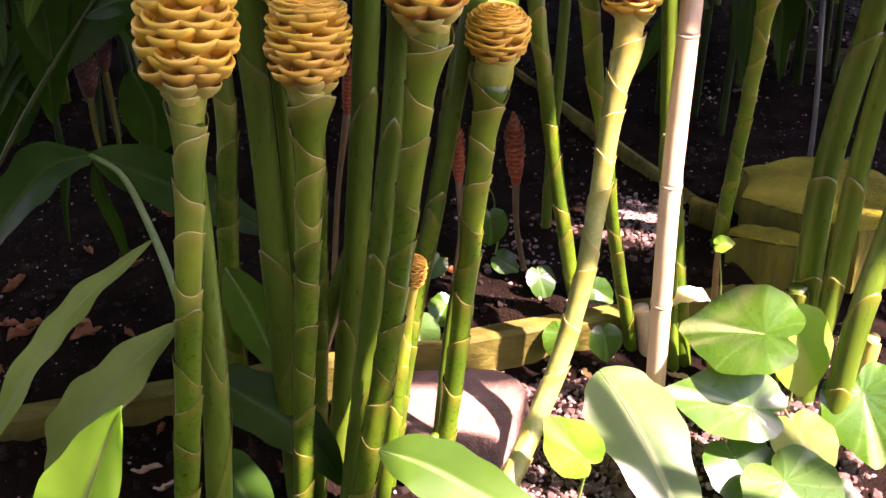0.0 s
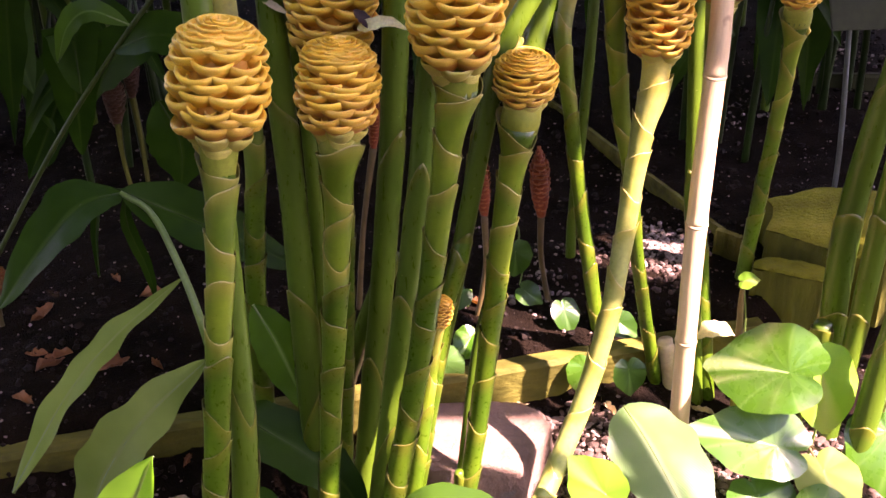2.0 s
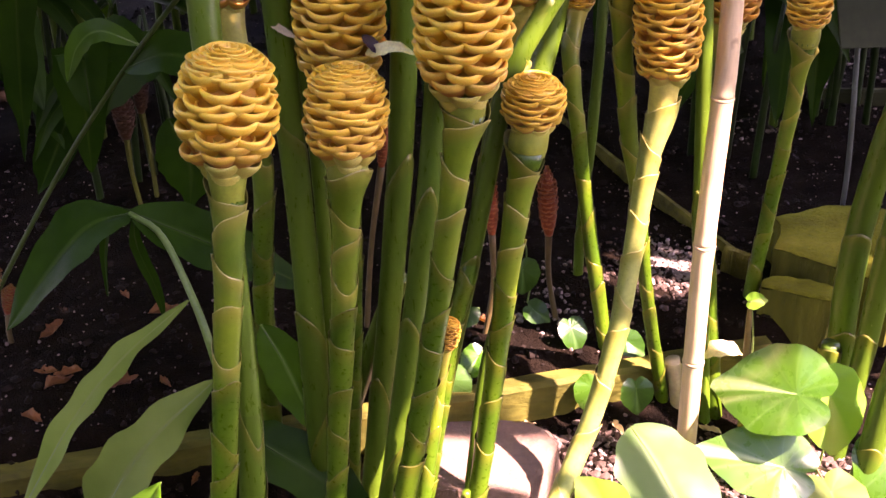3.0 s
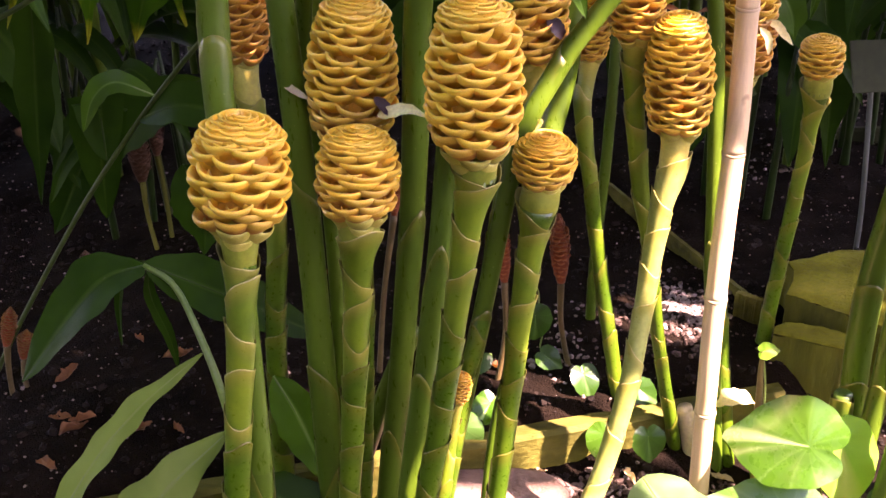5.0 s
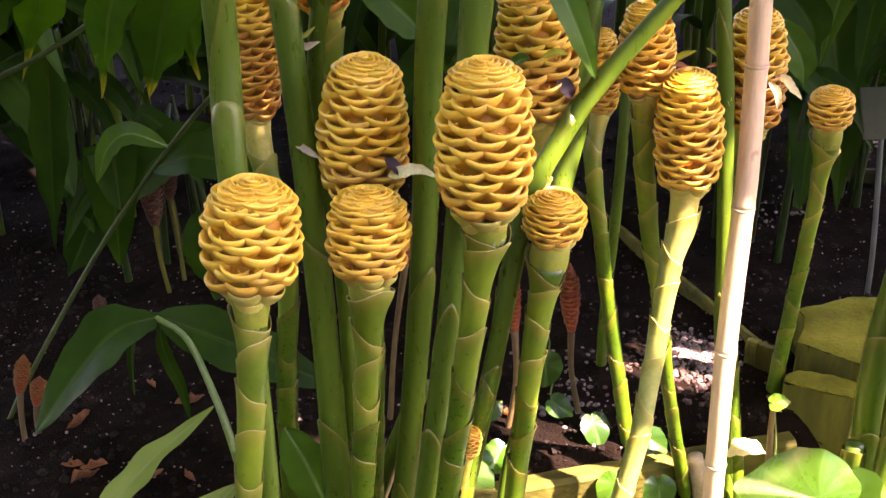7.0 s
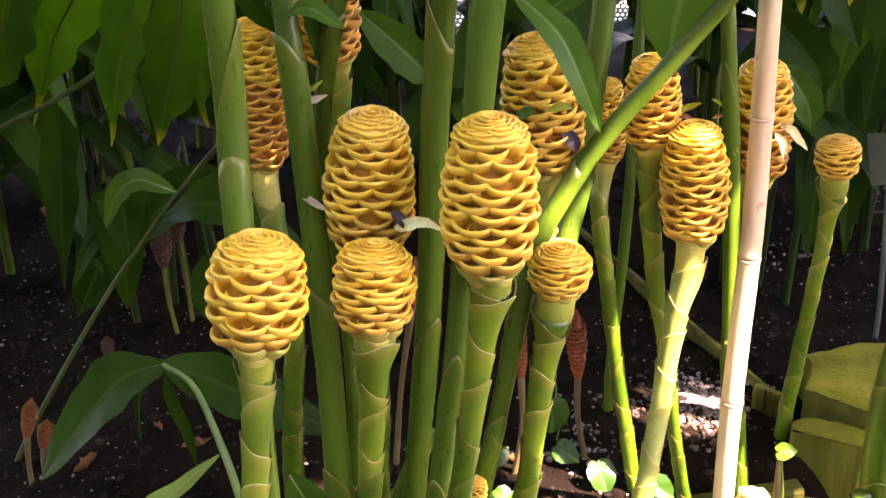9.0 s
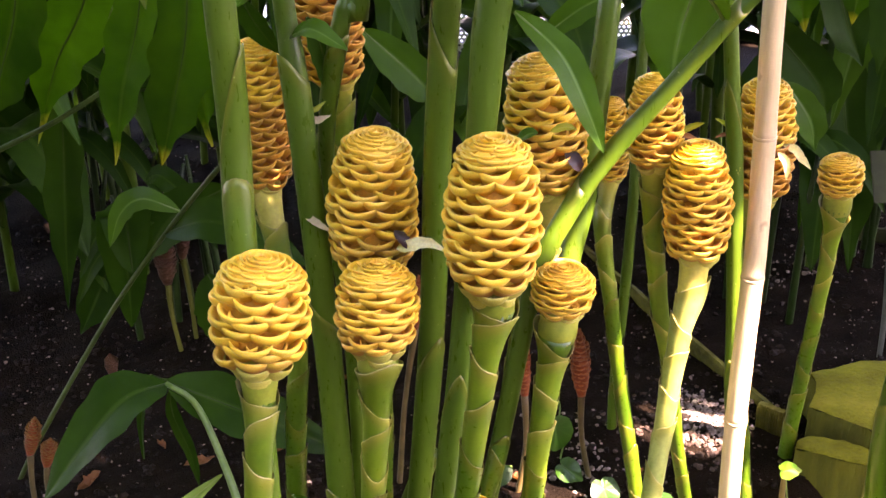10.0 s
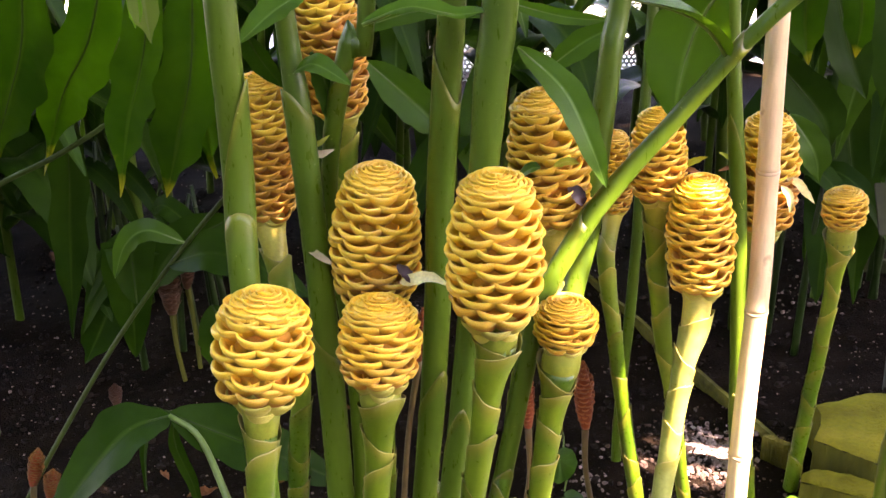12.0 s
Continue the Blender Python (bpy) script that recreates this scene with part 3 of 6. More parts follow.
def heart_mesh(size, mat, fold=0.2, droop=0.25, seed=0, slim=0.82):
    """A heart-shaped leaf in its own frame: petiole at the origin, tip towards +x, upper side +z."""
    rng = random.Random(seed)
    ph = rng.random() * 6
    rings, seg = 9, 66
    verts, faces, uv = [(0, 0, 0)], [], [(0.5, 0.0)]
    for j in range(1, rings + 1):
        q = j / rings
        for k in range(seg):
            g = -math.pi + 2 * math.pi * (k + 0.5) / seg
            a = abs(g) / math.pi
            r = float(np.interp(a, (0, 0.02, 0.055, 0.12, 0.25, 0.5, 0.7, 0.85, 0.95, 1), (1, 0.93, 0.85, 0.77, 0.66, 0.53, 0.47, 0.42, 0.33, 0.22)))
            r *= 1 + 0.018 * math.sin(7 * g + ph) + 0.012 * math.sin(13 * g + 2 * ph)
            x, y = q * r * math.cos(g), q * r * math.sin(g) * slim * 1.25
            z = fold * abs(y) - droop * (x * x + 0.6 * y * y) + 0.035 * math.sin(4 * g + ph) * q * q - 0.006 * q * (1 - 0.5 * q) * max(math.cos(11 * g), -0.3) - 0.10 * max(x - 0.6, 0)
            verts.append((x * size, y * size, z * size))
            uv.append((0.5 + g / (2 * math.pi), q))
    for k in range(seg):
        faces.append((0, 1 + k, 1 + (k + 1) % seg))
    for j in range(rings - 1):
        for k in range(seg):
            k2 = (k + 1) % seg
            a = 1 + j * seg
            faces.append((a + k, a + seg + k, a + seg + k2, a + k2))
    return mesh_from("blade", verts, faces, mat, uv=uv)


def heart_leaf(label, at, tip, normal, size, mat, root, seed=0, group="climber leaves", stalk_r=0.0014, **kw):
    """A climber's leaf: its blade from the petiole joint towards the tip, and a petiole down to the root point."""
    own = thing("heart_leaf", label, "leaf", group=group)
    x = (Vector(tip) - Vector(at)).normalized()
    z = Vector(normal)
    z = (z - x * z.dot(x)).normalized()
    m = Matrix.Translation(at) @ Matrix((x, z.cross(x), z)).transposed().to_4x4()
    part("blade", heart_mesh(size, mat, seed=seed, **kw), own, m=m)
    a, r = Vector(at), Vector(root)
    mid = (a + r) / 2 + Vector((0.008, 0.006, 0.012))
    part("petiole", tube([(*r, stalk_r * 1.1), (*mid, stalk_r), (*a, stalk_r * 0.9)], 8, 0.008, M_PETIOLE, "petiole"), own)
    return own


# ---- ground and large structure ----
def log_line(x):
    return 0.885 + 0.27 * x


def ground_z(x, y):
    d = y - log_line(x)
    step = min(max((d + 0.02) / 0.04, 0), 1)
    if x > 0.42:
        step = min(max((d + 0.05) / 0.2, 0), 1)
    h = -0.088 + 0.078 * step * step * (3 - 2 * step)
    if d < 0.0 and x < 0.45:
        h += (0.036 if x < -0.1 else 0.014 if x < 0.16 else 0.024) * math.exp(-((d + 0.01) / 0.05) ** 2) * (1 - step)
    h += 0.012 * noise.noise((x * 5, y * 5, 0.3)) + 0.005 * noise.noise((x * 22, y * 22, 1.3)) + 0.003 * noise.noise((x * 60, y * 60, 2.3))
    return h if y < 2.4 else h * max(0, 1 - (y - 2.4) / 0.3) - 0.01


def axis_steps(lo, hi, fine, far):
    inner = list(np.arange(lo, hi, fine))
    out, d, step = [], hi, fine
    while d < far:
        out.append(d)
        step *= 1.35
        d += step
    low, d, step = [], lo, fine
    while d > -far:
        step *= 1.35
        d -= step
        low.append(d)
    return low[::-1] + inner + out


gx, gy = axis_steps(-0.8, 1.0, 0.014, 60), axis_steps(0.4, 2.3, 0.014, 60)
gv = [(x, y, ground_z(x, y) if abs(x) < 5 and -3 < y < 6 else -0.02) for y in gy for x in gx]
gf = [(r * len(gx) + c, r * len(gx) + c + 1, (r + 1) * len(gx) + c + 1, (r + 1) * len(gx) + c) for r in range(len(gy) - 1) for c in range(len(gx) - 1)]
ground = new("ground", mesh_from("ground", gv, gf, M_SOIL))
tagged(ground, "dark moist garden soil with grit and crumbs", "soil", kind="structure")


def lumps(name, label, category, mat, spots, seed, jag=0.35):
    """Many small uneven lumps lying on the ground, as one object. spots: rows of x, y, size."""
    rng = np.random.default_rng(seed)
    g = (1 + 5**0.5) / 2
    ico = np.array([(-1, g, 0), (1, g, 0), (-1, -g, 0), (1, -g, 0), (0, -1, g), (0, 1, g), (0, -1, -g), (0, 1, -g), (g, 0, -1), (g, 0, 1), (-g, 0, -1), (-g, 0, 1)]) / 1.9
    tri = [(0, 11, 5), (0, 5, 1), (0, 1, 7), (0, 7, 10), (0, 10, 11), (1, 5, 9), (5, 11, 4), (11, 10, 2), (10, 7, 6), (7, 1, 8),
           (3, 9, 4), (3, 4, 2), (3, 2, 6), (3, 6, 8), (3, 8, 9), (4, 9, 5), (2, 4, 11), (6, 2, 10), (8, 6, 7), (9, 8, 1)]
    verts, faces = [], []
    for x, y, s in spots:
        k = len(verts)
        sc = s * rng.uniform(0.6, 1.3, 3) * (1, 1, 0.75)
        q = ico * rng.uniform(1 - jag, 1 + jag, (12, 1)) * sc
        a = rng.uniform(0, 6.28)
        c, sn = math.cos(a), math.sin(a)
        z = ground_z(x, y) + 0.25 * s
        verts += [(x + c * p[0] - sn * p[1], y + sn * p[0] + c * p[1], z + p[2]) for p in q]
        faces += [tuple(k + i for i in t) for t in tri]
    return tagged(new(name, mesh_from(name, verts, faces, mat, smooth=False)), label, category, kind="stuff")


rg = random.Random(5)
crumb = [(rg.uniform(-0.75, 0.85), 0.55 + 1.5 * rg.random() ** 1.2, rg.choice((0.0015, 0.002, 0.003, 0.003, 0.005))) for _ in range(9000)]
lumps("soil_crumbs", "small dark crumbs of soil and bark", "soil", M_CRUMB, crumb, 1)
# lighter crumbs laid where sun falls, to brighten the soil there
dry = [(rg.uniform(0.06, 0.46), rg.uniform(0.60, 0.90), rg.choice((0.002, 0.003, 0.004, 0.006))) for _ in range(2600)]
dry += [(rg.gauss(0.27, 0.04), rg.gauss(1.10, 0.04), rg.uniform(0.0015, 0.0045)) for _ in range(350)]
lumps("dry_crumbs", "soil crumbs coloured a lighter pinkish brown for the sun", "soil", M_CRUMB_SUNLIT, dry, 3)
grit = [(rg.gauss(0.288, 0.020), rg.gauss(1.125, 0.024), rg.uniform(0.0012, 0.0042)) for _ in range(420)]
grit += [(rg.gauss(0.15, 0.03), rg.gauss(1.05, 0.04), rg.uniform(0.0012, 0.004)) for _ in range(70)]
grit += [(rg.gauss(0.19, 0.05), rg.gauss(0.80, 0.03), rg.uniform(0.0012, 0.0032)) for _ in range(150)]
grit += [(rg.uniform(0.0, 0.3), rg.uniform(0.68, 0.9), rg.uniform(0.001, 0.003)) for _ in range(200)]
grit += [(rg.uniform(-0.7, 0.85), 0.6 + 1.5 * rg.random(), rg.uniform(0.001, 0.0028)) for _ in range(520)]
grit += [(rg.gauss(0.66, 0.06), rg.gauss(1.68, 0.06), rg.uniform(0.0015, 0.004)) for _ in range(80)]
grit += [(rg.gauss(0.46, 0.02), rg.gauss(1.5, 0.03), rg.uniform(0.0015, 0.004)) for _ in range(30)]
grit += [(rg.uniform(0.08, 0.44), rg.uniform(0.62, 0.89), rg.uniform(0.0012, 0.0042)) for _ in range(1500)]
grit += [(rg.uniform(-0.75, 0.85), 0.6 + 1.5 * rg.random(), rg.uniform(0.0007, 0.0018)) for _ in range(2600)]
lumps("grit", "pale grit scattered on the dark soil", "gravel", M_GRIT, grit, 2)


def rock(name, label, category, outline, z0, z1, mat, seed, taper=0.94, bevel=0.008):
    """A flat stone: an outline, risen from z0 to z1, with worn edges."""
    bm = bmesh.new()
    c = Vector((sum(p[0] for p in outline) / len(outline), sum(p[1] for p in outline) / len(outline)))
    low = [bm.verts.new((p[0], p[1], z0)) for p in outline]
    top = [bm.verts.new((c.x + (p[0] - c.x) * taper, c.y + (p[1] - c.y) * taper, z1)) for p in outline]
    bm.faces.new(top)
    bm.faces.new(low[::-1])
    for k in range(len(low)):
        j = (k + 1) % len(low)
        bm.faces.new((low[k], low[j], top[j], top[k]))
    bmesh.ops.bevel(bm, geom=bm.edges[:], offset=bevel, segments=3, affect="EDGES", profile=0.6)
    bmesh.ops.triangulate(bm, faces=bm.faces[:])
    bmesh.ops.subdivide_edges(bm, edges=[e for e in bm.edges if e.calc_length() > 0.018], cuts=2, use_grid_fill=True)
    for v in bm.verts:
        n = noise.noise((v.co.x * 18 + seed, v.co.y * 18, v.co.z * 18)) * 0.006 + noise.noise((v.co.x * 70, v.co.y * 70, v.co.z * 70 + seed)) * 0.0018
        v.co += Vector((n, n * 0.6, n * 0.45))
    m = bpy.data.meshes.new(name)
    bm.to_mesh(m)
    bm.free()
    m.materials.append(mat)
    m.polygons.foreach_set("use_smooth", [True] * len(m.polygons))
    return tagged(new(name, m), label, category)


rock("stepping_stone", "flat pinkish stone slab lying on the soil", "stone",
     [(-0.07, 0.79), (-0.06, 0.87), (0.02, 0.885), (0.112, 0.882), (0.142, 0.842), (0.106, 0.762), (0.02, 0.768)], -0.105, -0.045, M_STONE, 3, bevel=0.006)

def log_block(label, outline, z0, z1, tilt, seed):
    """A split or sawn log end: bark sides with ridges, chipped edge and a sawn top. outline: plan corners, counter-clockwise; tilt: rise of the top along y."""
    own = thing("stump", label, "log")
    c = np.array(outline).mean(axis=0)
    ring = []
    for a, b in zip(outline, outline[1:] + outline[:1]):
        n = max(2, int(math.hypot(b[0] - a[0], b[1] - a[1]) / 0.006))
        ring += [(a[0] + (b[0] - a[0]) * k / n, a[1] + (b[1] - a[1]) * k / n) for k in range(n)]
    seg, rows = len(ring), 9
    verts, faces = [], []
    for j in range(rows):
        u = j / (rows - 1)
        for q, (x, y) in enumerate(ring):
            out = np.array((x, y)) - c
            f = 1 + 0.035 * noise.noise((x * 160, y * 160, seed + u * 1.5)) + 0.02 * noise.noise((x * 40, y * 40, u * 5)) - (0.02 if j == rows - 1 else 0)
            top = z1 + tilt * (y - c[1]) + 0.0025 * noise.noise((x * 90, y * 90, seed))
            verts.append((c[0] + out[0] * f, c[1] + out[1] * f, z0 + (top - z0) * u))
    for j in range(rows - 1):
        for q in range(seg):
            q2 = (q + 1) % seg
            faces.append((j * seg + q, j * seg + q2, (j + 1) * seg + q2, (j + 1) * seg + q))
    part("bark", mesh_from("bark", verts, faces, M_BARK, smooth=False), own, "dark ridged mossy bark")
    v2, f2 = [], []
    for j in range(1, 8):
        for q, (x, y) in enumerate(ring):
            p = c + (np.array((x, y)) - c) * 0.99 * j / 7
            dip = 0.003 if j == 7 else 0.0
            v2.append((p[0], p[1], z1 + tilt * (p[1] - c[1]) + 0.004 + 0.0022 * noise.noise((p[0] * 70, p[1] * 70, seed)) - dip))
    f2.append(tuple(range(seg)))
    for j in range(6):
        for q in range(seg):
            q2 = (q + 1) % seg
            a = j * seg
            f2.append((a + q, a + seg + q, a + seg + q2, a + q2))
    part("sawn_top", mesh_from("sawn_top", v2, f2, M_LOG_CUT), own, "sawn top grown over with yellow-green moss")
    return own


log_block("short mossy upright split log with ridged bark", [(0.367, 1.018), (0.400, 0.999), (0.434, 0.982), (0.456, 0.985), (0.455, 1.008), (0.424, 1.032), (0.386, 1.044), (0.371, 1.032)], -0.12, 0.028, -0.1, 2)
log_block("wide low mossy log slice on the soil", [(0.389, 1.067), (0.452, 1.019), (0.500, 0.985), (0.57, 1.0), (0.585, 1.08), (0.545, 1.15), (0.512, 1.166), (0.469, 1.163), (0.404, 1.137), (0.408, 1.118), (0.403, 1.097)], -0.03, 0.048, 0.0, 4)


def board(name, label, a, b, width, z0, z1, mat, category="board", kind=""):
    """A timber board on edge from a to b, with slightly worn corners."""
    d = (Vector(b) - Vector(a)).to_2d()
    n = Vector((-d.y, d.x)).normalized() * width / 2
    bm = bmesh.new()
    cut = 60
    ring = []
    for k in range(cut + 1):
        p = Vector(a).to_2d().lerp(Vector(b).to_2d(), k / cut)
        w = 0.0016 * noise.noise((k * 0.7, z1 * 9, 3))
        e = 0.0025 * noise.noise((k * 0.45, z1 * 7, 8))
        ring.append([bm.verts.new((p.x + s * n.x + e * n.x / n.length, p.y + s * n.y + e, z + w)) for s, z in ((-1, z0), (1, z0), (1, z1 - 0.005), (0.65, z1), (-0.65, z1), (-1, z1 - 0.005))])
    for r, q in zip(ring, ring[1:]):
        for j in range(6):
            bm.faces.new((r[j], r[(j + 1) % 6], q[(j + 1) % 6], q[j]))
    bm.faces.new(ring[0][::-1])
    bm.faces.new(ring[-1])
    bmesh.ops.recalc_face_normals(bm, faces=bm.faces[:])
    m = bpy.data.meshes.new(name)
    bm.to_mesh(m)
    bm.free()
    m.materials.append(mat)
    return tagged(new(name, m), label, category, kind=kind)


board("edging_plank", "mossy olive timber edging between the two levels of soil", (-0.75, log_line(-0.75)), (0.375, log_line(0.375)), 0.024, -0.12, -0.020, M_LOG)
board("edging_board", "thin mossy timber edging board set in the soil", (0.365, 1.135), (0.02, 1.86), 0.008, -0.06, 0.004, M_LOG)
board("edging_peg", "short flat wooden peg beside the edging board", (0.346, 1.115), (0.372, 1.095), 0.012, -0.1, 0.022, M_LOG)
# bar added in place of a thin strip of sunlit grit
board("edging_rail", "low bar standing in for a strip of sunlit grit", (0.56, 1.60), (1.1, 1.58), 0.010, -0.04, 0.010, M_TAG)
pave = tagged(new("pavement", mesh_from("pavement", [(-8, 2.58, 0.0), (8, 2.58, 0.0), (8, 30, 0.0), (-8, 30, 0.0)], [(0, 1, 2, 3)], M_PAVE)),
              "pale sunlit paving behind the bed", "pavement", kind="structure")

# unseen wall added behind the camera to block low sky light
board("wall_behind", "unseen dark timber wall added to cut the low sky light", (-5, -2.4), (5, -2.4), 0.06, -0.1, 2.2, M_WALL, "wall", "structure")

# ---- flower shoots ----
flower("big golden beehive ginger cone on a green stalk", [(-0.150, 0.575, 0.060, 0.0106), (-0.138, 0.580, 0.156, 0.0105), (-0.128, 0.590, 0.249, 0.0104), (-0.120, 0.605, 0.330, 0.0112), (-0.119, 0.615, 0.362, 0.0123)],
       ((-0.1185, 0.6215, 0.3885), (-0.109, 0.630, 0.471)), 0.0346, 11, orange_rows=0.12)
flower("short golden-brown beehive ginger cone, tightly closed", [(-0.075, 0.675, -0.033, 0.0095), (-0.067, 0.680, 0.077, 0.0096), (-0.058, 0.685, 0.176, 0.0105), (-0.049, 0.690, 0.280, 0.0112), (-0.046, 0.690, 0.322, 0.0135), (-0.044, 0.690, 0.342, 0.0163)],
       ((-0.044, 0.690, 0.357), (-0.041, 0.700, 0.429)), 0.0316, 12, snug=True, pitch=0.205, orange_rows=0.35)
flower("tall bright yellow beehive ginger cone", [(-0.023, 0.680, -0.032, 0.0111), (-0.002, 0.685, 0.077, 0.0106), (0.013, 0.690, 0.166, 0.0104), (0.026, 0.695, 0.257, 0.0106), (0.038, 0.700, 0.345, 0.0118), (0.045, 0.705, 0.386, 0.0165)],
       ((0.043, 0.705, 0.404), (0.045, 0.710, 0.524)), 0.0364, 13, orange_rows=0.12)
flower("small round young ginger cone", [(0.050, 0.750, -0.048, 0.0096), (0.060, 0.755, 0.029, 0.0099), (0.072, 0.760, 0.136, 0.0099), (0.082, 0.765, 0.234, 0.0109), (0.090, 0.770, 0.292, 0.0123), (0.094, 0.770, 0.324, 0.0166)],
       ((0.098, 0.775, 0.339), (0.099, 0.775, 0.386)), 0.0265, 14, snug=True, pitch=0.205, orange_rows=0.3)
flower("orange-yellow ginger cone on a bent sunlit stalk", [(0.080, 0.665, -0.095, 0.0104), (0.103, 0.700, -0.06, 0.0104), (0.140, 0.760, -0.012, 0.0106), (0.165, 0.790, 0.046, 0.0101), (0.183, 0.810, 0.115, 0.0099), (0.196, 0.840, 0.181, 0.0098), (0.207, 0.857, 0.267, 0.0106), (0.216, 0.865, 0.305, 0.0126)],
       ((0.220, 0.875, 0.341), (0.215, 0.875, 0.451)), 0.0298, 15, snug=True, neck_mat=M_NECK, skin=M_STALK_SUNLIT, pitch=0.222, orange_rows=0.55)
flower("tall leaning ginger cone behind the front cones", [(0.015, 0.760, 0.039, 0.0088), (0.031, 0.765, 0.146, 0.0084), (0.045, 0.770, 0.199, 0.0082), (0.056, 0.790, 0.259, 0.0080), (0.067, 0.800, 0.325, 0.0080), (0.086, 0.820, 0.376, 0.0104)],
       ((0.092, 0.835, 0.424), (0.077, 0.835, 0.542)), 0.0330, 16, neck_mat=M_NECK, orange_rows=0.45)
flower("slender golden ginger cone further back", [(0.252, 0.935, -0.050, 0.0078), (0.224, 0.910, 0.091, 0.0070), (0.207, 0.900, 0.203, 0.0075), (0.193, 0.900, 0.280, 0.0088), (0.181, 0.900, 0.383, 0.0090)],
       ((0.182, 0.900, 0.417), (0.179, 0.900, 0.502)), 0.0252, 17, pitch=0.22, orange_rows=0.5)
flower("narrow golden ginger cone half hidden by a stem", [(0.205, 0.952, -0.085, 0.0082), (0.183, 0.970, 0.049, 0.0084), (0.168, 0.985, 0.143, 0.0082), (0.156, 0.990, 0.232, 0.0082), (0.146, 1.000, 0.309, 0.0084)],
       ((0.154, 1.020, 0.351), (0.152, 1.020, 0.437)), 0.0195, 18, pitch=0.235, orange_rows=0.4)
flower("small round golden ginger cone on a long stalk", [(0.364, 1.050, -0.024, 0.0091), (0.373, 1.060, 0.059, 0.0089), (0.379, 1.060, 0.135, 0.0086), (0.386, 1.060, 0.230, 0.0084), (0.388, 1.060, 0.271, 0.0099), (0.389, 1.060, 0.300, 0.0150)],
       ((0.390, 1.060, 0.315), (0.388, 1.060, 0.359)), 0.0234, 19, snug=True, pitch=0.22, orange_rows=0.4)
flower("tall golden ginger cone behind the bamboo stake", [(0.311, 0.925, -0.080, 0.0088), (0.298, 0.950, 0.046, 0.0083), (0.287, 0.950, 0.146, 0.0078), (0.287, 0.955, 0.235, 0.0083), (0.286, 0.970, 0.310, 0.0087)],
       ((0.294, 0.985, 0.350), (0.291, 0.985, 0.468)), 0.0301, 20, tones=("yellow", "rust"), pitch=0.222, orange_rows=0.5)
flower("long golden ginger cone with a sunlit neck", [(-0.152, 0.830, -0.025, 0.0112), (-0.150, 0.830, 0.063, 0.0108), (-0.145, 0.830, 0.157, 0.0104), (-0.137, 0.845, 0.275, 0.0102), (-0.1523, 0.8695, 0.3612, 0.0106)],
       ((-0.1625, 0.8900, 0.4041), (-0.1605, 0.8900, 0.5399)), 0.0291, 21, neck_mat=M_NECK, tones=("yellow", "rust"), orange_rows=0.55)
flower("orange ginger cone with ragged lower bracts", [(-0.080, 0.860, -0.05, 0.009), (-0.083, 0.868, 0.2, 0.009), (-0.087, 0.876, 0.42, 0.009), (-0.088, 0.880, 0.47, 0.011)],
       ((-0.089, 0.880, 0.505), (-0.101, 0.880, 0.634)), 0.029, 22, tones=("yellow", "rust"), orange_rows=0.6)
flower("large yellow ginger cone with a fading blossom", [(-0.066, 0.740, -0.037, 0.0079), (-0.058, 0.745, 0.089, 0.0078), (-0.050, 0.752, 0.255, 0.0085), (-0.054, 0.765, 0.345, 0.0110)],
       ((-0.056, 0.770, 0.383), (-0.045, 0.770, 0.505)), 0.0358, 23, orange_rows=0.25)
flower("tiny yellow ginger bud low among the stems", [(-0.005, 0.70, -0.05, 0.0075), (0.008, 0.715, 0.03, 0.007), (0.02, 0.738, 0.115, 0.006)],
       ((0.025, 0.745, 0.144), (0.030, 0.745, 0.174)), 0.0111, 24, pitch=0.235, tones=("orange", "orange"), orange_rows=0.2)


def torch(label, base, top, radius, root, seed, group="red ginger cones", tone="red"):
    """A small red cone of closed bracts on a thin stalk."""
    rng = random.Random(seed)
    own = thing("red_ginger", label, "flower", group=group)
    b, t, r = Vector(base), Vector(top), Vector(root)
    mid = r.lerp(b, 0.55) + Vector((rng.uniform(-0.006, 0.006), 0, 0))
    # beyond y 1.1 darker stalk and cone colours stand in for deep shade
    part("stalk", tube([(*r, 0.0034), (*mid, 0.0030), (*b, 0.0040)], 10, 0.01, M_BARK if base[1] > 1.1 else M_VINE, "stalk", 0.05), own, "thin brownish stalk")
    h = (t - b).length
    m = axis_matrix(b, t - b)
    core = part("cone", tube([(0, 0, -0.004, radius * 0.4), (0, 0, h * 0.3, radius * 0.8), (0, 0, h * 0.7, radius * 0.6), (0, 0, h, radius * 0.12)], 12, 0.004, M_RED_SHADED if base[1] > 1.1 else M_RED, "cone"), own, "dull red scaly cone")
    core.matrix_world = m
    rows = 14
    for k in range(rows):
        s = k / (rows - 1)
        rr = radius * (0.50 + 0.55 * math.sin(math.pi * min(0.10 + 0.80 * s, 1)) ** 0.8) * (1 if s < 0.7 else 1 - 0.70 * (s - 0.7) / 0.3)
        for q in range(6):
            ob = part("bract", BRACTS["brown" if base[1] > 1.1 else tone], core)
            g = 2 * math.pi * (q + 0.5 * (k % 2)) / 6 + rng.uniform(-0.12, 0.12)
            ob.matrix_basis = Matrix.Translation((0, 0, h * (0.08 + 0.92 * s))) @ Matrix.Rotation(g, 4, "Z") @ Matrix.Rotation(radians(rng.uniform(-14, 2)), 4, "Y") @ Matrix.Diagonal((rr * rng.uniform(0.94, 1.06), rr * 0.95, radius * 1.2, 1))
    return own


